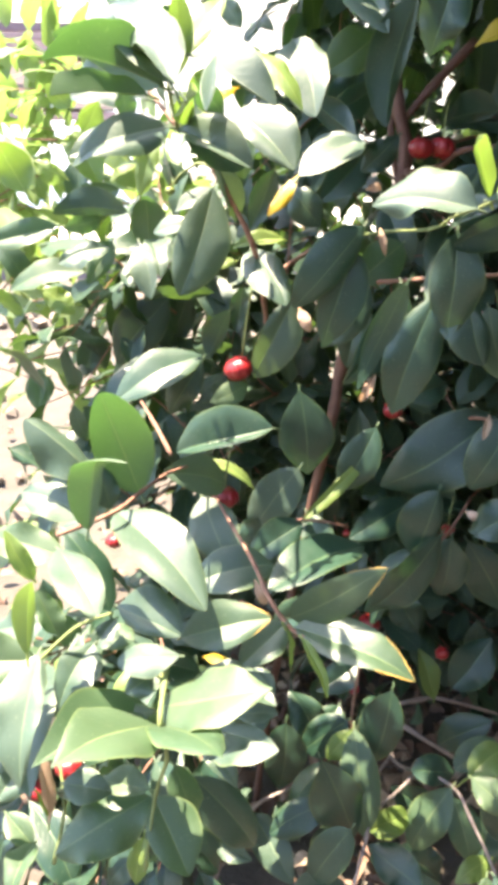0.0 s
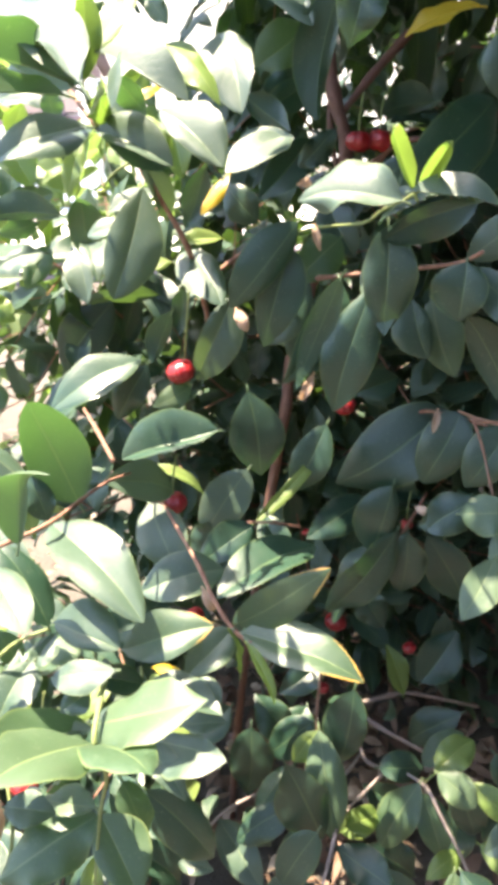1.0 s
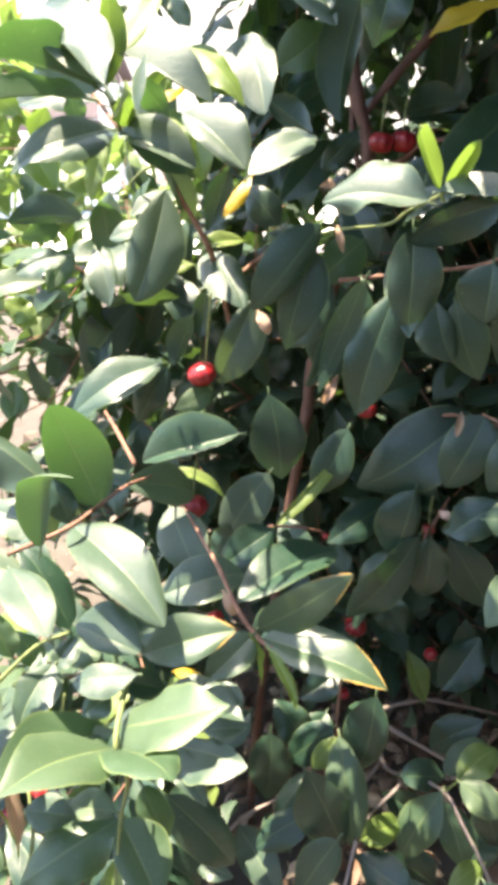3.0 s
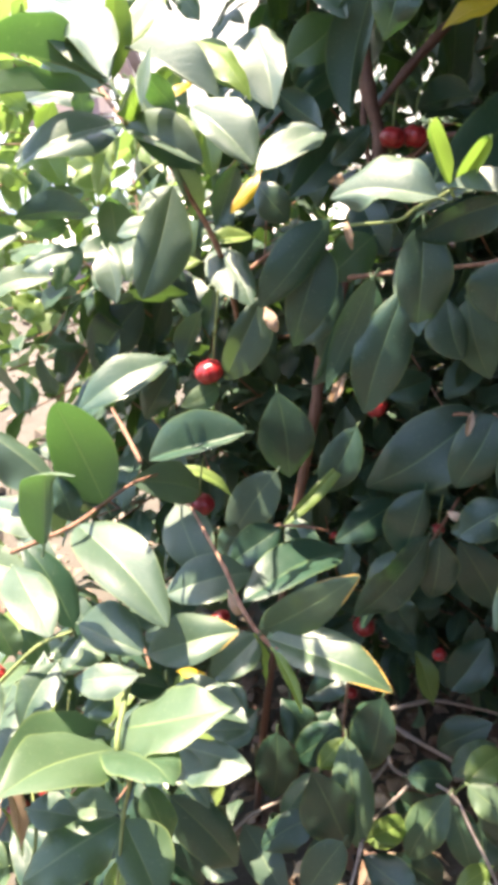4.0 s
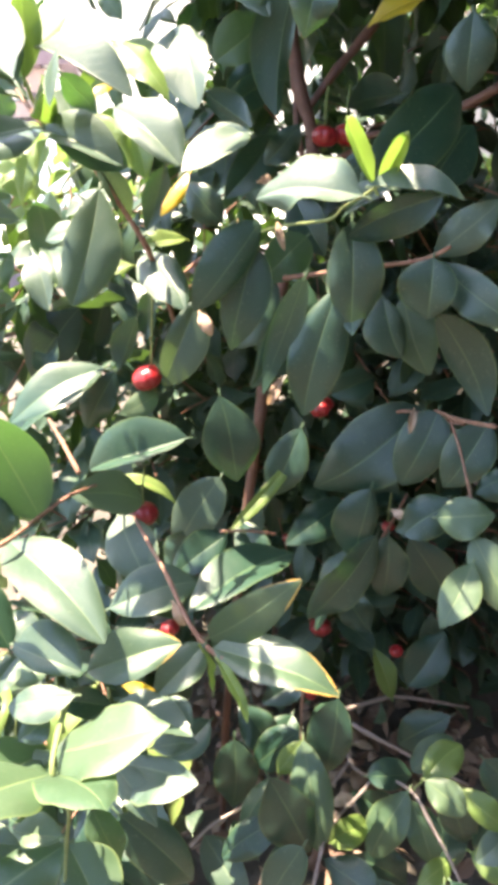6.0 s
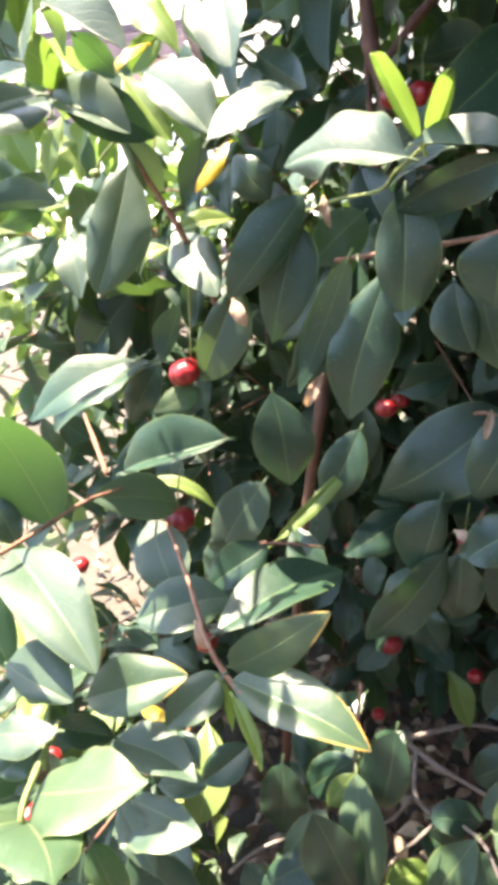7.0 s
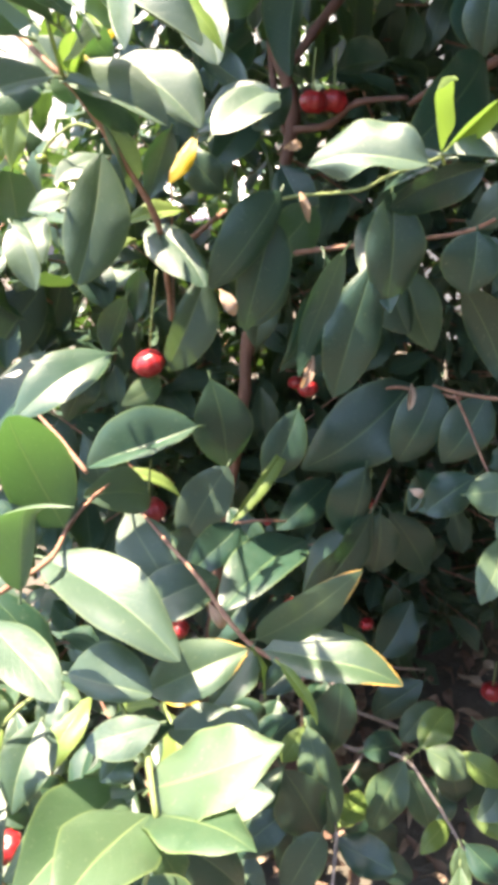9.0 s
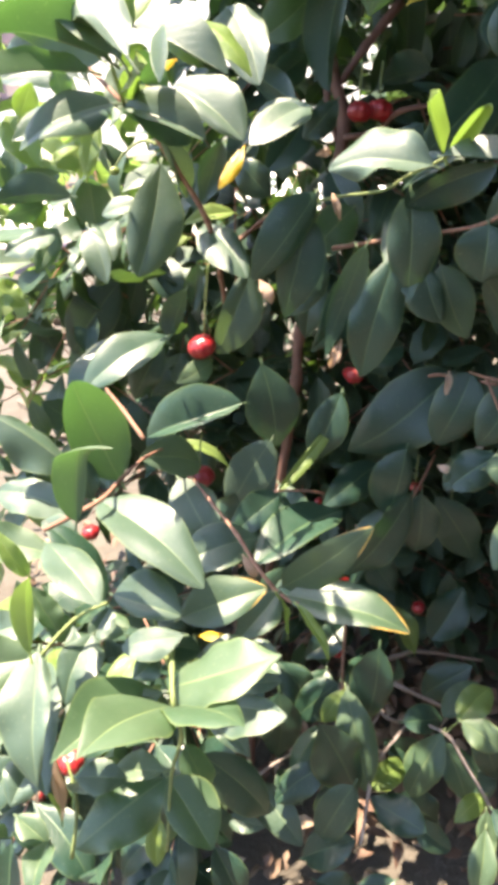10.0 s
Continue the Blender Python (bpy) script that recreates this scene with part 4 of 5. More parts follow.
leaf(spray_g, (0.0979, 0.4937, 0.3066), (0.0737, 0.4831, 0.2801), (-0.0070, 0.0053, 0.0043), (0.0094, -0.0075, -0.0056), young, 0.04)
leaf(spray_g, (0.1219, 0.4596, 0.2219), (0.1620, 0.4824, 0.2091), (-0.0031, 0.0093, 0.0070), (0.0035, -0.0101, -0.0069), young, 0.05)
leaf(spray_g, (0.1617, 0.5017, 0.2464), (0.2096, 0.5109, 0.2322), (0.0011, 0.0120, 0.0114), (-0.0007, -0.0101, -0.0088), dark, 0.09)
leaf(spray_g, (0.1953, 0.4803, 0.2470), (0.1551, 0.4635, 0.1863), (-0.0142, 0.0117, 0.0062), (0.0132, -0.0121, -0.0054), fresh, 0.06)
leaf(spray_g, (0.1985, 0.4803, 0.2337), (0.2153, 0.4532, 0.1770), (-0.0144, -0.0020, -0.0033), (0.0172, -0.0006, 0.0054), fresh, 0.06)
leaf(spray_g, (0.2083, 0.4777, 0.2623), (0.2509, 0.5013, 0.2780), (-0.0080, 0.0077, 0.0104), (0.0090, -0.0144, -0.0029), young, 0.03)
leaf(spray_g, (0.2102, 0.5162, 0.2293), (0.2556, 0.5358, 0.2515), (-0.0080, 0.0105, 0.0070), (0.0052, -0.0112, -0.0007), fresh, 0.05)
leaf(spray_g, (0.2775, 0.5970, 0.2161), (0.2191, 0.6053, 0.1720), (-0.0079, 0.0160, 0.0135), (0.0063, -0.0143, -0.0110), dark, 0.06)
leaf(spray_g, (0.1086, 0.4373, 0.2254), (0.1522, 0.4033, 0.2161), (0.0112, 0.0113, 0.0107), (-0.0093, -0.0096, -0.0081), dark, 0.03)
leaf(spray_g, (0.2243, 0.4664, 0.2645), (0.2471, 0.4583, 0.1928), (-0.0154, 0.0016, -0.0051), (0.0173, -0.0017, 0.0057), dark, 0.07)
leaf(spray_g, (0.2318, 0.4511, 0.1881), (0.1929, 0.4324, 0.1816), (-0.0044, 0.0077, 0.0042), (0.0048, -0.0086, -0.0043), young, 0.07)
leaf(spray_d, (-0.1195, 0.3102, 0.5458), (-0.1215, 0.2574, 0.5030), (-0.0185, -0.0013, 0.0025), (0.0089, -0.0019, 0.0020), lit_pale, 0.03, wavy=0.25)
leaf(spray_d, (-0.1124, 0.3020, 0.6002), (-0.1256, 0.3053, 0.6281), (-0.0032, -0.0038, -0.0010), (0.0046, 0.0024, 0.0019), young, 0.07)
leaf(spray_d, (-0.1176, 0.2907, 0.5605), (-0.1109, 0.2917, 0.6097), (-0.0078, -0.0011, 0.0011), (0.0032, 0.0028, -0.0005), young, 0.06)
leaf(spray_d, (-0.1230, 0.3105, 0.5412), (-0.1714, 0.3115, 0.5391), (-0.0005, 0.0069, 0.0158), (-0.0001, -0.0152, -0.0056), fresh, 0.07)
leaf(spray_d, (-0.1442, 0.4031, 0.4983), (-0.1933, 0.4089, 0.4853), (-0.0013, 0.0086, 0.0088), (-0.0011, -0.0179, -0.0041), lit_pale, 0.05)
leaf(spray_d, (-0.1178, 0.3743, 0.5000), (-0.1297, 0.3766, 0.5259), (-0.0064, -0.0051, -0.0025), (0.0073, 0.0039, 0.0030), fresh, 0.07)
leaf(spray_d, (-0.1515, 0.3249, 0.4518), (-0.1834, 0.3079, 0.4277), (-0.0125, 0.0051, 0.0130), (0.0078, -0.0076, -0.0050), lit_pale, 0.07)
leaf(spray_d, (-0.1628, 0.3583, 0.4434), (-0.1998, 0.3647, 0.4308), (-0.0022, 0.0073, 0.0100), (-0.0010, -0.0102, -0.0023), fresh, 0.03)
leaf(spray_l, (-0.1188, 0.3790, 0.5662), (-0.1755, 0.3877, 0.5790), (0.0035, 0.0077, 0.0102), (-0.0029, -0.0149, -0.0028), fresh, 0.03)
leaf(spray_l, (-0.0990, 0.3757, 0.5790), (-0.1241, 0.3889, 0.5852), (0.0033, 0.0036, 0.0054), (-0.0041, -0.0068, -0.0022), lit_pale, 0.07)
leaf(spray_a, (-0.1648, 0.5327, 0.7837), (-0.1806, 0.5252, 0.8185), (-0.0101, -0.0036, -0.0054), (0.0135, 0.0039, 0.0070), young, 0.09)
leaf(spray_a, (-0.0977, 0.5801, 0.7676), (-0.1583, 0.5839, 0.7691), (0.0005, 0.0005, 0.0172), (0.0001, 0.0034, -0.0064), dark, 0.05)
leaf(spray_a, (-0.0865, 0.6061, 0.7339), (-0.0853, 0.5939, 0.7815), (-0.0145, -0.0011, 0.0001), (0.0167, 0.0003, -0.0003), fresh, 0.06)
leaf(spray_a, (-0.0830, 0.5910, 0.7455), (-0.0722, 0.5530, 0.7228), (-0.0097, -0.0037, 0.0016), (0.0131, 0.0008, 0.0048), lit_pale, 0.07)
leaf(spray_a, (-0.0431, 0.5455, 0.7602), (-0.0741, 0.5465, 0.7548), (-0.0014, 0.0069, 0.0097), (0.0004, -0.0108, -0.0042), lit_pale, 0.05)
leaf(spray_a, (-0.0196, 0.5631, 0.7853), (-0.0564, 0.5418, 0.7717), (-0.0055, 0.0053, 0.0066), (0.0071, -0.0104, -0.0030), lit_pale, 0.05)
leaf(spray_a, (-0.0862, 0.6050, 0.8062), (-0.1105, 0.5809, 0.7934), (-0.0058, 0.0032, 0.0050), (0.0062, 0.0001, -0.0120), young, 0.05)
leaf(spray_e, (0.1273, 0.3826, 0.7855), (0.1630, 0.3515, 0.7807), (0.0056, 0.0047, 0.0113), (-0.0001, -0.0001, -0.0000), lit_pale, 0.05, hook=0.16)
leaf(spray_e, (0.1360, 0.4407, 0.7829), (0.2104, 0.4818, 0.8402), (-0.0115, -0.0008, 0.0155), (0.0142, -0.0028, -0.0164), dark, 0.07)
leaf(spray_e, (0.1844, 0.4686, 0.7786), (0.2198, 0.4929, 0.8160), (-0.0098, 0.0024, 0.0077), (0.0145, -0.0059, -0.0099), dark, 0.05)
leaf(spray_f, (0.1832, 0.4350, 0.7758), (0.1274, 0.4412, 0.7567), (-0.0027, -0.0023, 0.0073), (0.0048, -0.0030, -0.0149), dark, 0.05)
leaf(spray_f, (0.1757, 0.4242, 0.7418), (0.1728, 0.4229, 0.7058), (-0.0192, 0.0058, 0.0014), (0.0136, -0.0053, -0.0009), dark, 0.08)
leaf(spray_f, (0.1843, 0.4402, 0.7361), (0.2205, 0.4028, 0.7033), (0.0059, -0.0031, 0.0100), (-0.0074, 0.0022, -0.0107), dark, 0.03)
leaf(spray_f, (0.1818, 0.4422, 0.7407), (0.2175, 0.4312, 0.7714), (-0.0069, 0.0032, 0.0092), (0.0071, -0.0041, -0.0098), lit_pale, 0.06)
leaf(spray_f, (0.1922, 0.5430, 0.6976), (0.2058, 0.5183, 0.6398), (-0.0154, 0.0031, -0.0050), (0.0184, -0.0050, 0.0065), fresh, 0.07)
leaf(spray_f, (0.1904, 0.4557, 0.7025), (0.2281, 0.4493, 0.6334), (-0.0094, 0.0047, -0.0056), (0.0139, -0.0053, 0.0081), dark, 0.05)
leaf(spray_t, (0.2220, 0.5116, 0.8807), (0.2197, 0.5119, 0.8357), (-0.0144, 0.0048, 0.0008), (0.0151, -0.0061, -0.0008), dark, 0.04)
leaf(spray_r, (0.2217, 0.5346, 0.6049), (0.1908, 0.5324, 0.5410), (-0.0182, 0.0088, 0.0085), (0.0172, -0.0100, -0.0080), dark, 0.08)
leaf(spray_r, (0.2558, 0.5118, 0.6011), (0.2224, 0.5102, 0.5441), (-0.0163, 0.0100, 0.0092), (0.0144, -0.0104, -0.0081), dark, 0.04)
leaf(spray_r, (0.2024, 0.3946, 0.5500), (0.1749, 0.3721, 0.5180), (-0.0093, 0.0062, 0.0037), (0.0104, -0.0075, -0.0037), fresh, 0.04)
leaf(spray_r, (0.1836, 0.4162, 0.5735), (0.2194, 0.4054, 0.5785), (0.0002, 0.0061, 0.0117), (-0.0005, -0.0082, -0.0138), fresh, 0.06)
leaf(spray_r, (0.2072, 0.4096, 0.5608), (0.2272, 0.3775, 0.5122), (-0.0121, 0.0022, -0.0064), (0.0139, -0.0023, 0.0072), fresh, 0.07)
leaf(spray_r, (0.2553, 0.4584, 0.5807), (0.2253, 0.4555, 0.5695), (-0.0027, 0.0042, 0.0061), (0.0051, -0.0087, -0.0115), dark, 0.04)
leaf(spray_r, (0.2064, 0.4556, 0.5672), (0.1648, 0.4403, 0.5505), (-0.0047, 0.0028, 0.0092), (0.0082, -0.0099, -0.0114), dark, 0.05)
leaf(spray_g, (0.2032, 0.4580, 0.2845), (0.2335, 0.4372, 0.2647), (-0.0097, -0.0063, -0.0082), (0.0101, 0.0062, 0.0090), fresh, 0.05)
leaf(spray_g, (0.2331, 0.4526, 0.2758), (0.2714, 0.4284, 0.2488), (-0.0077, -0.0048, -0.0067), (0.0093, 0.0054, 0.0084), young, 0.08)
leaf(spray_g, (0.2742, 0.4340, 0.2450), (0.2385, 0.4161, 0.2318), (-0.0067, 0.0064, 0.0094), (0.0076, -0.0130, -0.0029), lit_pale, 0.06)
leaf(spray_g, (0.2629, 0.4739, 0.2849), (0.2969, 0.4663, 0.2391), (-0.0154, -0.0051, -0.0106), (0.0138, 0.0034, 0.0097), dark, 0.08)
leaf(spray_g, (0.2420, 0.4379, 0.2153), (0.2805, 0.4076, 0.1998), (-0.0082, -0.0067, -0.0074), (0.0103, 0.0081, 0.0099), young, 0.04)
leaf(spray_a, (0.0347, 0.5288, 0.7956), (0.0141, 0.5128, 0.7691), (-0.0045, 0.0022, 0.0022), (0.0046, -0.0021, -0.0023), yellow, 0.05)
leaf(spray_a, (-0.0088, 0.5307, 0.8535), (-0.0306, 0.5130, 0.8363), (-0.0029, 0.0021, 0.0015), (0.0030, -0.0012, -0.0025), yellow, 0.07)
leaf(spray_c, (-0.0311, 0.3826, 0.4851), (-0.0091, 0.3723, 0.4863), (0.0021, 0.0043, -0.0003), (-0.0020, -0.0043, -0.0009), yellow, 0.08)
leaf(spray_c, (-0.0414, 0.3364, 0.5367), (0.0124, 0.3365, 0.5527), (-0.0039, 0.0090, 0.0131), (0.0014, -0.0143, -0.0044), worn, 0.06)
leaf(spray_b, (0.0242, 0.3710, 0.5215), (-0.0064, 0.3478, 0.5054), (-0.0083, 0.0053, 0.0081), (0.0083, -0.0102, -0.0011), lit_pale, 0.04)
leaf(spray_g, (0.0874, 0.4143, 0.2737), (0.0533, 0.4079, 0.2135), (-0.0131, 0.0097, 0.0064), (0.0120, -0.0101, -0.0057), dark, 0.04)
leaf(spray_a, (-0.1256, 0.5623, 0.8241), (-0.1119, 0.5606, 0.8468), (-0.0074, -0.0024, 0.0043), (0.0084, 0.0023, -0.0049), young, 0.06)
leaf(spray_a, (-0.0918, 0.5670, 0.8361), (-0.0935, 0.5645, 0.8568), (-0.0071, -0.0015, -0.0008), (0.0089, 0.0016, 0.0010), fresh, 0.04)
leaf(spray_a, (-0.0779, 0.5130, 0.7823), (-0.0640, 0.5169, 0.8190), (-0.0071, 0.0017, 0.0025), (0.0068, -0.0022, -0.0023), young, 0.08)
leaf(spray_a, (-0.1349, 0.5699, 0.8430), (-0.1516, 0.5652, 0.8580), (-0.0048, -0.0010, -0.0056), (0.0055, 0.0009, 0.0064), young, 0.08)
leaf(spray_a, (-0.0200, 0.6001, 0.9190), (-0.0058, 0.5921, 0.8991), (-0.0064, 0.0004, -0.0048), (0.0063, -0.0006, 0.0048), fresh, 0.04)
leaf(spray_a, (-0.1856, 0.6200, 0.6991), (-0.1583, 0.6120, 0.6796), (-0.0066, -0.0037, -0.0077), (0.0071, 0.0036, 0.0084), young, 0.05)
leaf(spray_a, (-0.1160, 0.5809, 0.7408), (-0.1572, 0.5691, 0.7295), (-0.0030, 0.0036, 0.0074), (0.0062, -0.0137, -0.0084), lit_pale, 0.08)
leaf(spray_a, (-0.0106, 0.5265, 0.7358), (-0.0350, 0.5247, 0.7312), (-0.0011, 0.0041, 0.0040), (0.0011, -0.0032, -0.0047), young, 0.07)
leaf(spray_a, (-0.1519, 0.6037, 0.7929), (-0.1753, 0.5984, 0.8065), (0.0023, 0.0031, 0.0051), (-0.0052, -0.0018, -0.0096), young, 0.08)
leaf(spray_a, (-0.1289, 0.6228, 0.7601), (-0.1599, 0.6092, 0.7530), (-0.0020, -0.0001, 0.0090), (0.0021, -0.0002, -0.0090), fresh, 0.05)
leaf(spray_a, (-0.1199, 0.6154, 0.7418), (-0.1379, 0.5911, 0.7081), (-0.0098, -0.0019, 0.0066), (0.0092, -0.0004, -0.0047), fresh, 0.04)
leaf(spray_f, (0.0354, 0.4747, 0.7091), (0.0417, 0.4651, 0.6962), (-0.0039, -0.0003, -0.0017), (0.0038, 0.0002, 0.0017), dry, 0.05, over=1.6, wavy=0.3)
leaf(spray_f, (0.0863, 0.4475, 0.6687), (0.0769, 0.4377, 0.6549), (-0.0029, -0.0008, 0.0025), (0.0030, -0.0025, -0.0003), dry, 0.08, over=1.4, wavy=0.3)
leaf(spray_f, (0.1022, 0.4630, 0.7074), (0.1055, 0.4539, 0.6956), (-0.0025, -0.0010, 0.0001), (0.0016, -0.0015, 0.0016), dry, 0.05, over=0.8, wavy=0.3)
leaf(spray_f, (0.0908, 0.4880, 0.7615), (0.0931, 0.4782, 0.7478), (-0.0028, -0.0009, 0.0002), (0.0021, -0.0015, 0.0014), dry, 0.05, over=1.0, wavy=0.3)
leaf(spray_r, (0.2031, 0.5384, 0.6061), (0.1965, 0.5280, 0.5909), (-0.0032, -0.0002, 0.0015), (0.0025, -0.0025, 0.0006), dry, 0.06, over=1.2, wavy=0.3)
leaf(spray_r, (0.1644, 0.4552, 0.5596), (0.1730, 0.4493, 0.5558), (-0.0018, -0.0009, -0.0027), (0.0018, 0.0009, 0.0027), dry, 0.06, over=1.8, wavy=0.3)
leaf(spray_b, (0.0046, 0.4018, 0.5331), (0.0118, 0.3926, 0.5210), (-0.0031, -0.0019, -0.0003), (0.0031, -0.0001, 0.0019), dry, 0.05, over=1.2, wavy=0.3)
leaf(spray_f, (0.0793, 0.4824, 0.7876), (0.0880, 0.4790, 0.7901), (0.0007, -0.0002, -0.0027), (-0.0007, 0.0001, 0.0027), dry, 0.09, over=1.4, wavy=0.3)
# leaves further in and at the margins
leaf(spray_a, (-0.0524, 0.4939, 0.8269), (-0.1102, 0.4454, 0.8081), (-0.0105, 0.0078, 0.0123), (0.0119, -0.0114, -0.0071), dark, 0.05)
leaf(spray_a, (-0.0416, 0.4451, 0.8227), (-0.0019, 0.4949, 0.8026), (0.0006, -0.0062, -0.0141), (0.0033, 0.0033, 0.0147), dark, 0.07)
leaf(spray_a, (-0.0384, 0.3837, 0.8399), (-0.0835, 0.4595, 0.8919), (0.0173, 0.0017, 0.0125), (-0.0181, -0.0114, 0.0009), lit_pale, 0.04, hook=0.08)
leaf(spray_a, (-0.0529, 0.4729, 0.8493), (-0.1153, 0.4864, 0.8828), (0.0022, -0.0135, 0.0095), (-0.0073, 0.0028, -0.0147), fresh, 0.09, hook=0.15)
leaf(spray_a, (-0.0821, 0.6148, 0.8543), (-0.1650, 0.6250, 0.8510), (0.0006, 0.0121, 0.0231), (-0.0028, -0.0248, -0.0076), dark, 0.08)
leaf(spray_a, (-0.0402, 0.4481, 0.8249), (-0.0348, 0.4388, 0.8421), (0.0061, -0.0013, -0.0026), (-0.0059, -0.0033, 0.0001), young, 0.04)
leaf(spray_a, (-0.0234, 0.4963, 0.8058), (-0.0075, 0.5092, 0.7644), (-0.0041, -0.0088, -0.0043), (0.0094, 0.0025, 0.0044), lit_pale, 0.06)
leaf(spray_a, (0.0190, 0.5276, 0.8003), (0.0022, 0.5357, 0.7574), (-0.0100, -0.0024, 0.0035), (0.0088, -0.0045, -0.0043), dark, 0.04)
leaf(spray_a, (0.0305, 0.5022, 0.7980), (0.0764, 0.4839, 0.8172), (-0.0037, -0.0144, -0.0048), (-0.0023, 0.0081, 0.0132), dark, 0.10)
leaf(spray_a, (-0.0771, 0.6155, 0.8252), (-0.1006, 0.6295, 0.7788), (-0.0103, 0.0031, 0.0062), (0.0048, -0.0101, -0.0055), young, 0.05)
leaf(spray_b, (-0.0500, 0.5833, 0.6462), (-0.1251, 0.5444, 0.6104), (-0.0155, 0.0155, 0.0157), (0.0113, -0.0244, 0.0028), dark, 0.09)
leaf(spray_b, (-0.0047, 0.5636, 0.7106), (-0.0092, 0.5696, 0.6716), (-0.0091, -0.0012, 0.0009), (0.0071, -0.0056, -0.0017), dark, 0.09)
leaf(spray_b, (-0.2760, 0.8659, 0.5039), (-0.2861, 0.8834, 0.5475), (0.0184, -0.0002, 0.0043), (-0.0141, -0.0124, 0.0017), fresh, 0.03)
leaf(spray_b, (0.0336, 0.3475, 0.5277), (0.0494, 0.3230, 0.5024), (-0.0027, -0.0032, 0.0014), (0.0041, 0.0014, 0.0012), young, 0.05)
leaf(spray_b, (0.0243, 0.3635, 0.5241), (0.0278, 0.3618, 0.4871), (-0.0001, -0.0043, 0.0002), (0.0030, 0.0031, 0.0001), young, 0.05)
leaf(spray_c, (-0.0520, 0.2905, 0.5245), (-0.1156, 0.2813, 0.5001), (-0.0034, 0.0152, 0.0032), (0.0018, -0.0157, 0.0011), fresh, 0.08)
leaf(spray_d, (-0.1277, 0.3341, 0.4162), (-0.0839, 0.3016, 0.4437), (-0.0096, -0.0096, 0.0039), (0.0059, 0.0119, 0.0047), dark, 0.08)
leaf(spray_d, (-0.0330, 0.3417, 0.5025), (0.0170, 0.3173, 0.5034), (-0.0066, -0.0133, 0.0042), (0.0058, 0.0121, 0.0077), lit_pale, 0.04)
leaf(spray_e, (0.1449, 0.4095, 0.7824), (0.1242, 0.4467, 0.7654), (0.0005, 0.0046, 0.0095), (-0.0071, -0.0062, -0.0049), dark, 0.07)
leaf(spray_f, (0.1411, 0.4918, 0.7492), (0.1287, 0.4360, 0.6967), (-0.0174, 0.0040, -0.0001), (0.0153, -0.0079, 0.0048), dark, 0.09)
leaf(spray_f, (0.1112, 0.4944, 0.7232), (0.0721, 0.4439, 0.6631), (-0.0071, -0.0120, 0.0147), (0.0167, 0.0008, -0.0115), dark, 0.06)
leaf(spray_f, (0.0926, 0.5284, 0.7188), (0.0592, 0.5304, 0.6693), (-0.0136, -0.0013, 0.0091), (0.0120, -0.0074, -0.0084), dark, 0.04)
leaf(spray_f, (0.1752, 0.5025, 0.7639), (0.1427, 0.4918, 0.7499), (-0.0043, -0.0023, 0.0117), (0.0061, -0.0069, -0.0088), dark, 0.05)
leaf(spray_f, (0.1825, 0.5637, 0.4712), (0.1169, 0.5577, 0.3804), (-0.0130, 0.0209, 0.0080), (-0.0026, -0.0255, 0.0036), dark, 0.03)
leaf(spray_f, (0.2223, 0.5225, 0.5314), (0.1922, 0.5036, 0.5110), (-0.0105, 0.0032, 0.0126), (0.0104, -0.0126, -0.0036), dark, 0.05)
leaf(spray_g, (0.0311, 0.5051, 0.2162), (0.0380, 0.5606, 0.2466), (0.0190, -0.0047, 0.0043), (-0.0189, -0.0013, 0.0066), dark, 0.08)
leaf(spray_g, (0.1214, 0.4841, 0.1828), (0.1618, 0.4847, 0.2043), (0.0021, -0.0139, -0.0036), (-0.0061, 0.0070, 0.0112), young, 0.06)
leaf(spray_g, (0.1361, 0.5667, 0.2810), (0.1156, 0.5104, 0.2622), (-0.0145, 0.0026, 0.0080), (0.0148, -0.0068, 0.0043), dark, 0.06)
leaf(spray_l, (-0.1748, 0.5871, 0.7850), (-0.2001, 0.6035, 0.8254), (0.0112, -0.0002, 0.0071), (-0.0106, -0.0070, -0.0038), young, 0.03)
leaf(spray_l, (-0.1570, 0.5864, 0.7566), (-0.2154, 0.5812, 0.7436), (-0.0031, 0.0014, 0.0134), (0.0028, -0.0108, -0.0082), fresh, 0.03)
leaf(spray_l, (-0.1457, 0.6133, 0.7163), (-0.2132, 0.6073, 0.7015), (-0.0037, 0.0081, 0.0134), (0.0027, -0.0144, -0.0066), fresh, 0.09)
leaf(spray_l, (-0.1300, 0.3502, 0.5061), (-0.1226, 0.2671, 0.4907), (-0.0171, -0.0023, 0.0043), (0.0153, -0.0003, 0.0091), lit_pale, 0.07)
leaf(spray_l, (-0.1284, 0.3317, 0.5247), (-0.1654, 0.3327, 0.5144), (-0.0028, 0.0049, 0.0104), (0.0014, -0.0100, -0.0061), fresh, 0.06, hook=0.12)
leaf(spray_r, (0.2321, 0.5403, 0.8418), (0.2322, 0.5573, 0.8837), (0.0125, -0.0089, 0.0036), (-0.0157, 0.0011, -0.0004), dark, 0.08)
leaf(spray_a, (-0.1482, 0.6303, 0.8306), (-0.1257, 0.6153, 0.7880), (-0.0120, -0.0090, -0.0031), (0.0137, 0.0017, 0.0066), young, 0.05)
leaf(spray_a, (-0.1261, 0.6681, 0.8194), (-0.1020, 0.6396, 0.7793), (-0.0037, -0.0108, 0.0054), (0.0103, 0.0073, 0.0010), young, 0.03)
leaf(spray_a, (-0.0556, 0.5816, 0.8555), (-0.0363, 0.5680, 0.8172), (-0.0142, -0.0082, -0.0043), (0.0150, -0.0011, 0.0079), fresh, 0.03)
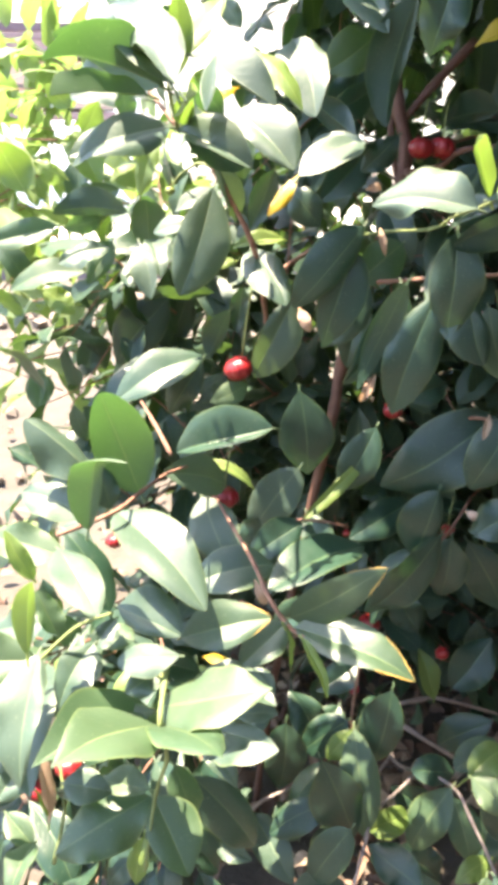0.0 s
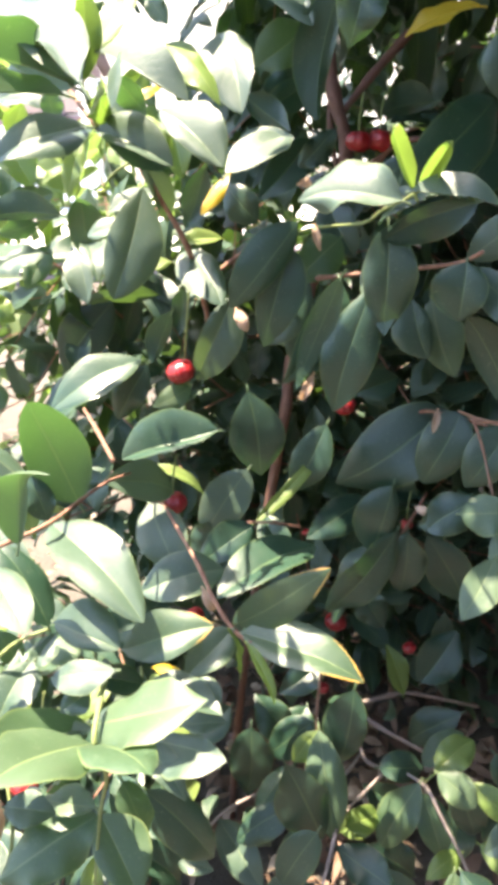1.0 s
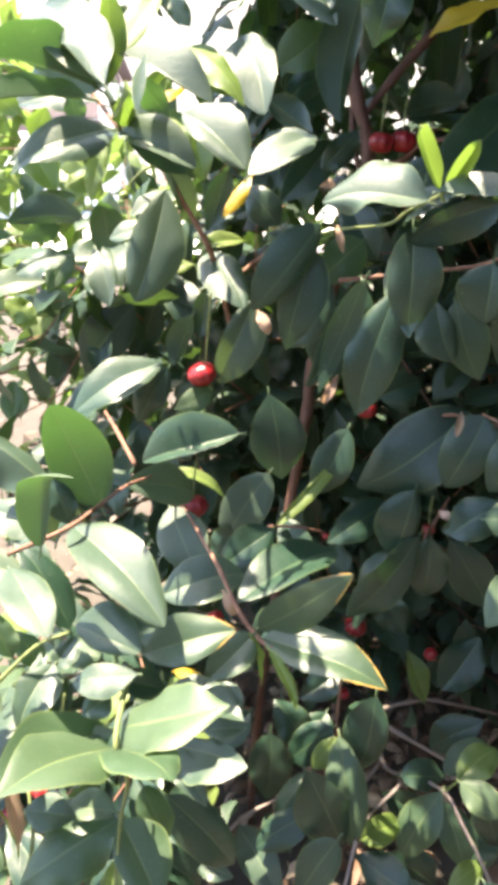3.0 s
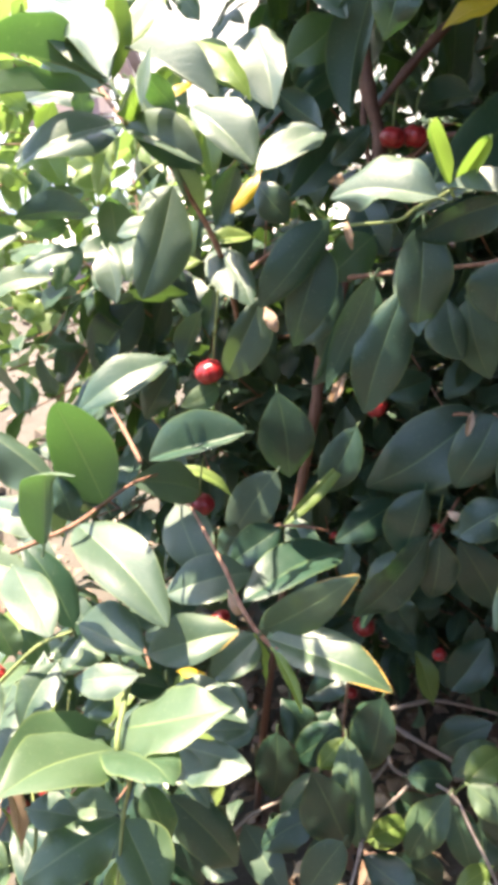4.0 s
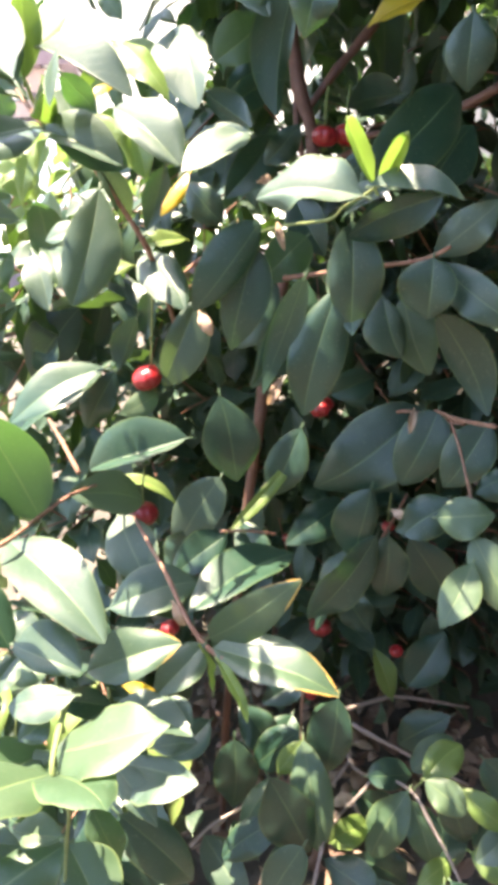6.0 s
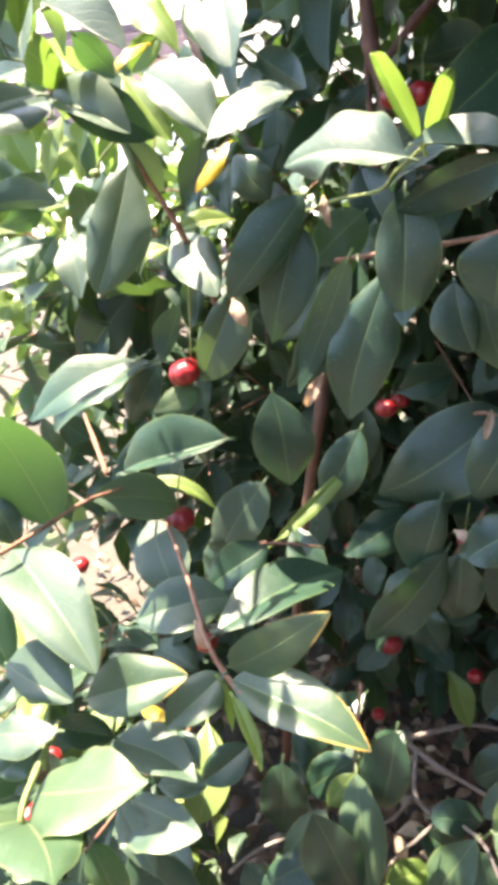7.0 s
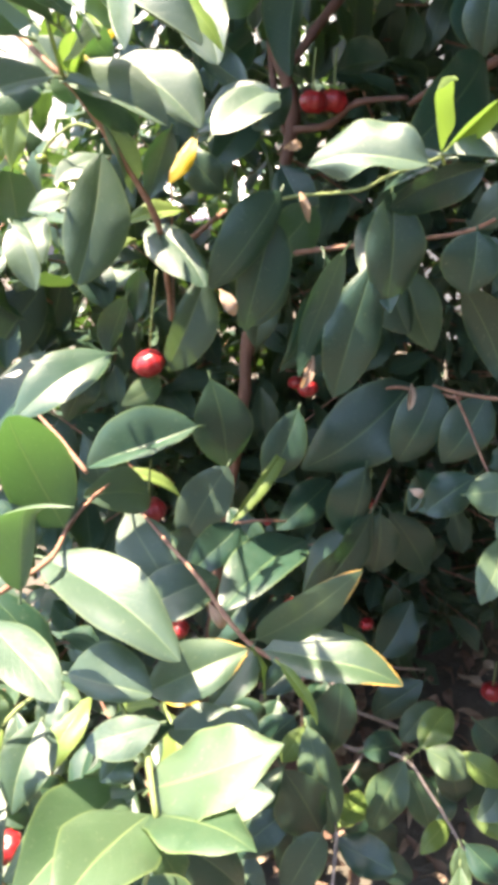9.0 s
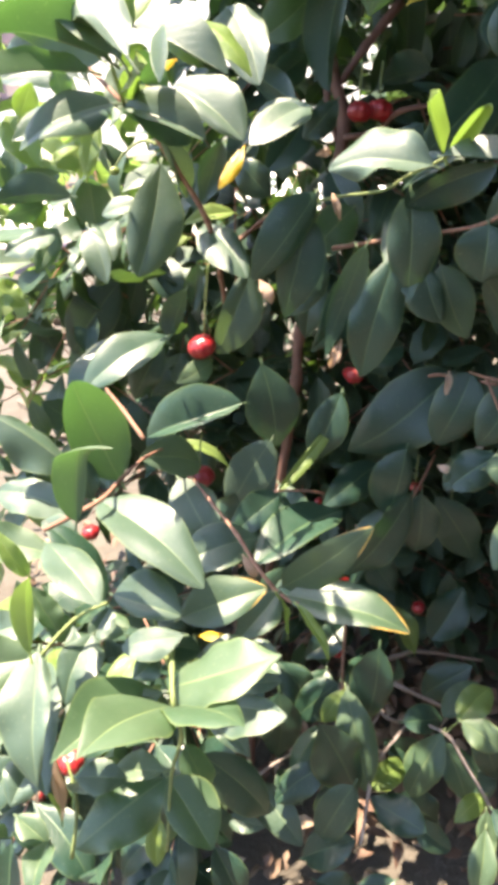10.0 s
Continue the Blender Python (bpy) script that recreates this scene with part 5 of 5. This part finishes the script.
leaf(spray_a, (-0.0348, 0.5665, 0.8419), (-0.0043, 0.5535, 0.8001), (-0.0066, -0.0103, -0.0017), (0.0101, 0.0028, 0.0065), young, 0.03)
leaf(spray_a, (-0.0300, 0.3351, 0.5110), (-0.0599, 0.3260, 0.5284), (0.0025, 0.0053, 0.0071), (0.0002, -0.0083, -0.0040), dark, 0.04)
leaf(spray_g, (0.1162, 0.5296, 0.2421), (0.1454, 0.5504, 0.2936), (0.0129, -0.0129, -0.0021), (-0.0162, 0.0039, 0.0076), dark, 0.09)
leaf(spray_g, (0.0715, 0.5515, 0.2429), (0.0445, 0.5683, 0.2847), (0.0173, -0.0010, 0.0116), (-0.0153, -0.0133, -0.0045), dark, 0.09)
leaf(spray_g, (0.0982, 0.5783, 0.2560), (0.0725, 0.5511, 0.2154), (-0.0184, 0.0016, 0.0106), (0.0157, -0.0143, -0.0004), dark, 0.09)
leaf(spray_g, (0.0505, 0.4804, 0.1739), (0.0306, 0.4953, 0.2107), (0.0172, -0.0005, 0.0095), (-0.0146, -0.0129, -0.0027), dark, 0.07)
leaf(spray_g, (0.0655, 0.4560, 0.1668), (0.0848, 0.4746, 0.2127), (0.0123, -0.0122, -0.0002), (-0.0161, 0.0009, 0.0064), dark, 0.03)
leaf(spray_g, (0.2023, 0.5465, 0.1238), (0.1589, 0.5522, 0.1646), (0.0146, 0.0029, 0.0151), (-0.0098, -0.0169, -0.0081), dark, 0.07)
leaf(spray_g, (0.2036, 0.4930, 0.0981), (0.1475, 0.4994, 0.1408), (0.0139, 0.0063, 0.0174), (-0.0082, -0.0202, -0.0077), dark, 0.04)
leaf(spray_g, (0.2505, 0.5055, 0.1826), (0.2320, 0.4698, 0.1476), (-0.0187, 0.0053, 0.0044), (0.0154, -0.0120, 0.0040), dark, 0.10)
leaf(spray_g, (0.2396, 0.6327, 0.2305), (0.2863, 0.6552, 0.2862), (0.0139, -0.0217, -0.0028), (-0.0205, 0.0067, 0.0144), dark, 0.05)
leaf(spray_g, (0.1996, 0.6577, 0.2924), (0.1729, 0.6777, 0.3419), (0.0170, -0.0051, 0.0112), (-0.0183, -0.0080, -0.0066), dark, 0.09)
leaf(spray_g, (0.2251, 0.6434, 0.2036), (0.2080, 0.6665, 0.2607), (0.0142, 0.0015, 0.0036), (-0.0111, -0.0097, 0.0006), young, 0.03)
leaf(spray_g, (0.1096, 0.5323, 0.3557), (0.0645, 0.5131, 0.3348), (-0.0080, 0.0045, 0.0132), (0.0077, -0.0133, -0.0045), dark, 0.07)
leaf(spray_g, (0.0189, 0.4551, 0.3781), (-0.0171, 0.4366, 0.3590), (-0.0084, 0.0040, 0.0119), (0.0084, -0.0118, -0.0044), dark, 0.06)
leaf(spray_d, (-0.1231, 0.3334, 0.4773), (-0.1360, 0.3233, 0.4523), (-0.0054, 0.0041, 0.0011), (0.0016, -0.0064, 0.0018), dry, 0.06)
leaf(spray_d, (-0.1423, 0.3376, 0.4344), (-0.1465, 0.3198, 0.4170), (-0.0057, 0.0010, 0.0004), (0.0037, -0.0036, 0.0027), dry, 0.10)
leaf(spray_d, (-0.1423, 0.3313, 0.4187), (-0.1325, 0.3200, 0.3909), (0.0009, -0.0031, 0.0016), (0.0018, 0.0031, -0.0006), young, 0.03)
leaf(spray_d, (-0.0462, 0.4724, 0.1943), (-0.0845, 0.4785, 0.1995), (0.0018, 0.0080, 0.0037), (-0.0009, -0.0084, 0.0032), dry, 0.08)
leaf(spray_d, (-0.1070, 0.3243, 0.4949), (-0.1092, 0.3576, 0.5240), (0.0081, -0.0027, 0.0037), (-0.0089, -0.0020, 0.0016), lit_pale, 0.08)
leaf(spray_d, (-0.0588, 0.3572, 0.3493), (-0.0200, 0.3585, 0.2991), (-0.0001, -0.0146, -0.0005), (0.0082, 0.0102, 0.0066), dark, 0.07)
leaf(spray_d, (-0.0698, 0.3193, 0.3891), (-0.0755, 0.3067, 0.3578), (-0.0075, -0.0016, 0.0020), (0.0073, -0.0030, -0.0001), young, 0.06)
leaf(spray_d, (-0.0077, 0.4650, 0.2369), (-0.0007, 0.4907, 0.2376), (0.0069, -0.0020, 0.0037), (-0.0076, 0.0020, 0.0014), lit_pale, 0.05)
leaf(spray_d, (0.0024, 0.4800, 0.2086), (0.0198, 0.4436, 0.2069), (-0.0131, -0.0065, 0.0038), (0.0118, 0.0053, 0.0078), lit_pale, 0.07)
leaf(spray_d, (-0.1654, 0.3322, 0.3943), (-0.1430, 0.3165, 0.3822), (-0.0051, -0.0076, 0.0005), (0.0059, 0.0041, 0.0056), fresh, 0.05)
leaf(spray_d, (-0.1430, 0.3179, 0.3857), (-0.1493, 0.2849, 0.3841), (-0.0098, 0.0017, 0.0028), (0.0088, -0.0019, 0.0052), fresh, 0.10)
leaf(spray_d, (-0.1323, 0.3049, 0.4721), (-0.1447, 0.2801, 0.4668), (-0.0098, 0.0028, 0.0098), (0.0127, -0.0063, -0.0003), lit_pale, 0.08)
leaf(spray_f, (0.1236, 0.6152, 0.7408), (0.1112, 0.5898, 0.7053), (-0.0136, -0.0015, 0.0058), (0.0135, -0.0063, -0.0002), fresh, 0.05)
leaf(spray_f, (0.1076, 0.6487, 0.8202), (0.0615, 0.6192, 0.7735), (-0.0104, -0.0052, 0.0135), (0.0136, -0.0072, -0.0089), dark, 0.03)
leaf(spray_f, (0.1200, 0.6281, 0.7716), (0.1410, 0.6031, 0.7255), (-0.0161, -0.0031, -0.0057), (0.0130, -0.0066, 0.0095), dark, 0.06)
leaf(spray_f, (0.0556, 0.5786, 0.4943), (0.0792, 0.5481, 0.4483), (-0.0145, -0.0073, -0.0026), (0.0138, -0.0023, 0.0086), dark, 0.06)
leaf(spray_f, (0.1051, 0.6148, 0.6871), (0.0892, 0.6022, 0.6302), (-0.0153, -0.0023, 0.0048), (0.0143, -0.0072, -0.0024), dark, 0.08)
leaf(spray_f, (0.1471, 0.6099, 0.5994), (0.1915, 0.6242, 0.6097), (0.0060, -0.0110, -0.0107), (-0.0037, -0.0001, 0.0160), dark, 0.07)
leaf(spray_f, (0.0576, 0.5388, 0.4250), (0.0253, 0.5258, 0.3924), (-0.0117, 0.0011, 0.0112), (0.0100, -0.0118, -0.0052), dark, 0.07)
leaf(spray_a, (-0.0153, 0.7193, 0.9057), (0.0192, 0.7013, 0.8641), (-0.0125, -0.0051, -0.0082), (0.0095, -0.0065, 0.0107), young, 0.06)
leaf(spray_a, (0.0270, 0.7157, 0.8990), (0.0593, 0.7128, 0.8936), (-0.0022, -0.0030, -0.0115), (0.0012, -0.0062, 0.0103), dark, 0.06)
leaf(spray_a, (0.0335, 0.7155, 0.8988), (0.0485, 0.7309, 0.9364), (0.0111, -0.0037, -0.0029), (-0.0094, -0.0049, 0.0058), fresh, 0.10)
leaf(spray_a, (-0.0740, 0.6292, 0.8948), (-0.0564, 0.6412, 0.9243), (0.0099, -0.0009, -0.0055), (-0.0072, -0.0058, 0.0067), fresh, 0.05)
leaf(spray_a, (0.0686, 0.7048, 0.8748), (0.0615, 0.7257, 0.9245), (0.0120, -0.0024, 0.0027), (-0.0107, -0.0064, 0.0011), fresh, 0.08)
leaf(spray_a, (0.0951, 0.6674, 0.8644), (0.0918, 0.6941, 0.9282), (0.0159, -0.0001, 0.0009), (-0.0115, -0.0104, 0.0038), dark, 0.10)
leaf(spray_a, (0.0699, 0.6916, 0.8434), (0.1052, 0.6955, 0.8803), (0.0121, -0.0053, -0.0110), (-0.0115, -0.0056, 0.0116), dark, 0.05)
leaf(spray_a, (-0.0131, 0.6569, 0.8343), (-0.0038, 0.6398, 0.7937), (-0.0131, -0.0047, -0.0010), (0.0128, -0.0033, 0.0044), young, 0.03)
leaf(spray_a, (-0.0552, 0.6655, 0.8530), (-0.0303, 0.6767, 0.8809), (0.0088, -0.0019, -0.0071), (-0.0065, -0.0053, 0.0079), young, 0.07)
leaf(spray_a, (-0.0925, 0.6105, 0.9012), (-0.1145, 0.6208, 0.9249), (0.0069, -0.0033, 0.0079), (-0.0083, -0.0040, -0.0060), fresh, 0.09)
leaf(spray_a, (-0.1279, 0.6367, 0.8065), (-0.0983, 0.6161, 0.7844), (-0.0104, -0.0069, -0.0075), (0.0073, -0.0028, 0.0123), young, 0.04)
leaf(spray_a, (-0.1726, 0.6640, 0.7252), (-0.1334, 0.6257, 0.7169), (-0.0109, -0.0113, 0.0005), (0.0102, 0.0086, 0.0083), dark, 0.04)
leaf(spray_a, (-0.1539, 0.6124, 0.7731), (-0.1099, 0.6155, 0.7826), (0.0025, -0.0035, -0.0102), (-0.0019, -0.0040, 0.0101), fresh, 0.09)
leaf(spray_g, (0.2031, 0.3857, 0.2565), (0.2257, 0.3593, 0.2361), (-0.0120, -0.0075, -0.0035), (0.0097, -0.0001, 0.0109), dark, 0.05)
leaf(spray_g, (0.1983, 0.3859, 0.2545), (0.1873, 0.3696, 0.2143), (-0.0096, -0.0017, 0.0033), (0.0094, -0.0043, -0.0008), fresh, 0.06)
leaf(spray_g, (0.2706, 0.4688, 0.2272), (0.2758, 0.4450, 0.1793), (-0.0213, -0.0002, -0.0022), (0.0143, -0.0135, 0.0083), dark, 0.09)
leaf(spray_g, (0.1655, 0.4747, 0.1381), (0.2000, 0.4525, 0.1087), (-0.0098, -0.0107, -0.0034), (0.0102, 0.0017, 0.0107), dark, 0.06)
leaf(spray_g, (0.0379, 0.4092, 0.1964), (0.0865, 0.4032, 0.2171), (-0.0005, -0.0174, -0.0039), (-0.0048, 0.0098, 0.0141), dark, 0.08)
leaf(spray_g, (0.0487, 0.3996, 0.1767), (0.0877, 0.3868, 0.1554), (-0.0068, -0.0143, -0.0038), (0.0087, 0.0071, 0.0118), dark, 0.09)
leaf(spray_g, (0.1296, 0.4168, 0.1321), (0.0832, 0.4109, 0.1096), (-0.0072, 0.0097, 0.0124), (0.0031, -0.0169, -0.0019), dark, 0.08)
leaf(spray_g, (0.1926, 0.3748, 0.2478), (0.1761, 0.3466, 0.2055), (-0.0120, 0.0024, 0.0031), (0.0082, -0.0091, 0.0029), fresh, 0.08)
leaf(spray_d, (-0.1385, 0.3362, 0.4445), (-0.1307, 0.3168, 0.4018), (0.0025, -0.0095, 0.0048), (0.0057, 0.0089, -0.0030), dry, 0.05)
leaf(spray_d, (-0.0674, 0.3103, 0.3497), (-0.0843, 0.2934, 0.3329), (-0.0091, 0.0015, 0.0076), (0.0089, -0.0080, -0.0010), dark, 0.08)
leaf(spray_d, (-0.0373, 0.3539, 0.3052), (-0.0201, 0.3344, 0.2643), (-0.0115, -0.0097, -0.0002), (0.0138, -0.0002, 0.0059), dark, 0.04)



# ---- fruit ----
def ribbed_fruit(skin):
    """A squat fruit with eight ribs, hanging along -z from the origin, radius 1."""
    bm = bmesh.new()
    bmesh.ops.create_uvsphere(bm, u_segments=48, v_segments=18, radius=1.0)
    for v in bm.verts:
        a = math.atan2(v.co.y, v.co.x)
        flat = math.sqrt(max(0.0, 1 - v.co.z ** 2))
        rib = 1 + 0.13 * flat * (abs(math.cos(4 * a)) ** 0.7 - 0.6)
        v.co.x, v.co.y = v.co.x * rib, v.co.y * rib
        v.co.z = v.co.z * 0.84 - 0.16 * math.exp(-(flat * 3.2) ** 2) * (1 if v.co.z > 0 else -1)
    me = bpy.data.meshes.new("fruit")
    bm.to_mesh(me)
    bm.free()
    me.polygons.foreach_set("use_smooth", [True] * len(me.polygons))
    me.materials.append(skin)
    return me


def calyx_mesh():
    verts, faces = [], []
    for k in range(4):
        a = math.pi / 2 * k
        side = Vector((-math.sin(a), math.cos(a), 0))
        out = Vector((math.cos(a), math.sin(a), 0))
        s = len(verts)
        verts += [side * 0.10, -side * 0.10, out * 0.28 + side * 0.13 - Vector((0, 0, 0.22)), out * 0.28 - side * 0.13 - Vector((0, 0, 0.22)), out * 0.48 - Vector((0, 0, 0.52))]
        faces += [(s, s + 1, s + 3, s + 2), (s + 2, s + 3, s + 4)]
    return mesh_from("calyx", verts, faces, twig_green)


FRUIT, GREEN_FRUIT, CALYX = ribbed_fruit(ripe), ribbed_fruit(unripe), calyx_mesh()
fruit_rng = random.Random(21)


def fruit(place, radius, stalk=True):
    """A ripe fruit with the dried calyx below it and a thin stalk above."""
    at = Matrix.LocRotScale(place, Euler((fruit_rng.gauss(0, 0.2), fruit_rng.gauss(0, 0.2), fruit_rng.uniform(0, 6))), (radius,) * 3)
    ob = part("fruit", FRUIT, shrub, "ripe ribbed red fruit", at)
    low = at @ pose(0, 0, -0.66)
    part("calyx", CALYX, ob, "small green calyx", low)
    if stalk:
        top = Vector(place) + Vector((0, 0, radius * 0.7))
        stem("stalk", [top, top + Vector((0.001, 0.002, 0.014)), top + Vector((0.004, 0.006, 0.030))], 0.0008, twig_green, ob, 1.0, "thin green fruit stalk", 6)
    return ob


fruit((-0.0085, 0.5193, 0.6533), 0.0110, False)
fruit((0.1461, 0.6263, 0.8164), 0.0106)
fruit((0.1651, 0.6311, 0.8166), 0.0110)
fruit((-0.0191, 0.4905, 0.5542), 0.0107)
fruit((0.1751, 0.7006, 0.4376), 0.0078, False)
fruit((0.1427, 0.6626, 0.3013), 0.0125, False)
fruit((0.1025, 0.6237, 0.4457), 0.0041, False)
fruit((0.2462, 0.6149, 0.4213), 0.0125)
fruit((0.2042, 0.6110, 0.4568), 0.0066)
fruit((-0.1383, 0.4506, 0.3664), 0.0090)
fruit((-0.1836, 0.4280, 0.3378), 0.0075, False)
fruit((-0.1464, 0.4116, 0.3506), 0.0110, False)
fruit((-0.1818, 0.4224, 0.3106), 0.0095, False)
fruit((-0.0427, 0.3951, 0.3907), 0.0041, False)
fruit((-0.0078, 0.4764, 0.4564), 0.0078, False)
fruit((0.3638, 0.5863, 0.1878), 0.0133)
fruit((0.1302, 0.6659, 0.2005), 0.0074, False)
fruit((-0.1900, 0.4517, 0.4257), 0.0079)
fruit((-0.1231, 0.5413, 0.4848), 0.0080, False)
fruit((-0.0601, 0.6085, 0.6073), 0.0050, False)
fruit((0.1352, 0.6005, 0.5898), 0.0090, False)
fruit((0.1569, 0.7003, 0.5591), 0.0088, False)
fruit((0.2303, 0.6546, 0.2645), 0.0080, False)
unripe_fruit = part("fruit", GREEN_FRUIT, shrub, "small unripe green fruit", Matrix.LocRotScale((-0.0613, 0.5584, 0.7843), None, (0.0039,) * 3))
stem("stalk", [(-0.0264, 0.5381, 0.8004), (-0.0380, 0.5469, 0.8038), (-0.0528, 0.5567, 0.7958), (-0.0601, 0.5594, 0.7872)], 0.0011, twig_green, unripe_fruit, 0.9, "thin curved green stalk", 6)


# ---- the rest of the crown, with unseen shoots added for shade ----
def in_front(p):
    """True where filler shoots would stand before the leaves and limbs that are placed one by one."""
    if p.z > 0.98 or p.x > 0.40:
        return False
    if p.x > -0.02:
        return p.y < 0.69
    return p.z > 0.45 and p.y < 0.62


def sprigs(rng, count, centre, half, length, keep=None):
    """Leafy side shoots spread through a block: leaves as (matrix, length, width), and the shoots' stems."""
    leaves, stems = [], []
    while count > 0:
        p = Vector([c + rng.uniform(-h, h) for c, h in zip(centre, half)])
        count -= 1
        if keep and not keep(p):
            continue
        out = Vector((p.x - 0.12, p.y - 0.85, 0))
        way = (out.normalized() * 0.6 + Vector((rng.gauss(0, 0.6), rng.gauss(0, 0.6), rng.gauss(0.05, 0.45)))).normalized()
        size = rng.uniform(0.8, 1.2)
        pts = [p, p + way * 0.06 * size + Vector((0, 0, -0.004)), p + way * 0.13 * size + Vector((0, 0, -0.018))]
        if not any(in_front(q) for q in pts):
            stems.append(pts)
        side = way.cross(Vector((0, 0, 1)))
        side = side.normalized() if side.length > 0.1 else Vector((1, 0, 0))
        for k in range(4):
            at = p + way * (0.025 + 0.034 * k) * size + Vector((0, 0, -0.0035 * k))
            across = side if k % 2 == 0 else side.cross(way).normalized()
            for sign in (-1, 1):
                if rng.random() < 0.12:
                    continue
                grow = (across * sign + way * rng.uniform(0.3, 0.8) + Vector((0, 0, rng.uniform(-0.75, 0.05)))).normalized()
                up = (Vector((0, 0, 1)) + Vector((rng.gauss(0, 0.35), rng.gauss(0, 0.35), 0)) - out.normalized() * -0.35)
                L = length * rng.uniform(0.75, 1.2) * (0.85 if k == 3 else 1)
                if in_front(at) or in_front(at + grow * L):
                    continue
                leaves.append((leaf_frame(at + grow * 0.006, at + grow, up), L, L * rng.uniform(0.42, 0.52)))
    return leaves, stems


def joined_foliage(name, leaves, material, seed, label):
    rng = random.Random(seed)
    stock = [blade(1.0, 1.0, rng.uniform(0.03, 0.12), rng.uniform(0.1, 0.4), rng, 5, 4, 1.0, False) for _ in range(10)]
    V, F, U, start = [], [], [], 0
    for m, L, W in leaves:
        v, f, uv = rng.choice(stock)
        a = np.asarray(v) * (W, L, (W + L) / 2)
        r = np.asarray(m.to_3x3())
        V.append(a @ r.T + np.asarray(m.translation))
        F += [tuple(start + i for i in q) for q in f]
        U += uv
        start += len(v)
    ob = part(name, mesh_from(name, np.concatenate(V), F, material, U), shrub, label)
    return tagged(ob, kind="stuff")


def joined_stems(name, stems, radius, material):
    V, F = [], []
    for pts in stems:
        v, f = tube(pts, radius, 0.6, 4, False)
        F += [tuple(len(V) + i for i in q) for q in f]
        V += v
    return tagged(part(name, mesh_from(name, V, F, material), shrub), kind="stuff")


crown_rng = random.Random(42)
def crown_edge(p):
    """True inside the crown, which thins out towards its open left side."""
    thick = (p.x + 0.20 - 0.10 * (p.y - 0.7)) / 0.16 - 7.0 * max(0.0, p.z - 0.72)
    if p.z > 0.76 and p.y > 0.85:
        thick = min(thick, 0.60)
    return crown_rng.random() < max(0.0, min(1.0, thick))


inner, outer, inner_stems = [], [], []
for count, centre, half, test in (
    (380, (0.34, 0.92, 0.56), (0.50, 0.15, 0.48), crown_edge),
    (380, (0.42, 1.20, 0.56), (0.62, 0.16, 0.54), crown_edge),
    (200, (0.50, 1.52, 0.52), (0.62, 0.14, 0.50), crown_edge),
    (66, (0.00, 0.71, 0.50), (0.13, 0.05, 0.26), None),
    (84, (0.12, 0.84, 0.50), (0.13, 0.06, 0.30), None),
    (40, (-0.24, 0.98, 0.80), (0.14, 0.20, 0.13), None),
    (8, (-0.26, 0.92, 0.52), (0.12, 0.12, 0.16), None),
    (44, (-0.10, 0.53, 0.27), (0.12, 0.06, 0.13), None),
    # the next thirteen blocks, mostly out of view, are added to cast shade
    (115, (0.50, 1.02, 1.10), (0.38, 0.28, 0.11), None),
    (80, (0.56, 0.40, 1.20), (0.27, 0.26, 0.12), None),
    (175, (0.38, 0.84, 1.13), (0.30, 0.18, 0.06), None),
    (120, (0.52, 0.44, 1.12), (0.20, 0.18, 0.06), None),
    (140, (0.50, 0.42, 0.80), (0.08, 0.20, 0.34), None),
    (110, (0.52, 0.10, 0.90), (0.10, 0.18, 0.36), None),
    (170, (0.32, 0.16, 1.22), (0.15, 0.24, 0.06), None),
    (50, (0.10, 0.74, 1.02), (0.07, 0.03, 0.02), None),
    (50, (0.16, 0.60, 1.12), (0.06, 0.04, 0.02), None),
    (150, (0.275, 0.60, 1.05), (0.125, 0.06, 0.04), None),
    (100, (0.22, 0.80, 1.26), (0.16, 0.10, 0.04), None),
    (90, (0.52, 0.12, 1.24), (0.24, 0.14, 0.07), None),
    (70, (0.62, 0.46, 0.66), (0.12, 0.34, 0.52), None),
    (50, (0.36, 0.94, 0.20), (0.18, 0.10, 0.14), None),
    (100, (0.24, 0.80, 0.55), (0.14, 0.06, 0.34), None),
):
    a, b = sprigs(crown_rng, count, centre, half, 0.066, test)
    # shoots far out on the open side get the lighter, sunlit colour
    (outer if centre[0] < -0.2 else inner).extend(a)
    inner_stems += b


def single_leaves(leaves, most):
    """The inner leaves that lie nearest the open front, each an object of its own."""
    rng = random.Random(77)
    stock, backlit = [], []
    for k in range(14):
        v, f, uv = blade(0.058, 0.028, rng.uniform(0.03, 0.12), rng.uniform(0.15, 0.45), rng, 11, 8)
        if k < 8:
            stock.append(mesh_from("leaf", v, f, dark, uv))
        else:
            backlit.append(mesh_from("leaf", v, f, young if k % 2 else fresh, uv))
    spots = [q for q in leaves if -0.26 < q[0].translation.x < 0.30 and q[0].translation.y < 0.76 and q[0].translation.z < 0.98]
    spots.sort(key=lambda q: q[0].translation.y)
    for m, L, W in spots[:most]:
        # yellow-green copies on the open side stand in for sun through the leaves
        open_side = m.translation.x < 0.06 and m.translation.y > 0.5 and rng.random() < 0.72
        part("leaf", rng.choice(backlit if open_side else stock), shrub, at=m @ Matrix.Diagonal((W / 0.028, L / 0.058, L / 0.058, 1)))
    chosen = {id(q) for q in spots[:most]}
    return [q for q in leaves if id(q) not in chosen]


inner = single_leaves(inner, 150)
joined_foliage("inner_foliage", inner, mass, 4, "dense leaves inside the shrub, and unseen ones added around it for shade")
joined_stems("inner_twig_work", inner_stems, 0.0013, twig_brown)
joined_foliage("outer_foliage", outer, bright, 9, "green leaves at the open side of the shrub, coloured paler for sunlight")
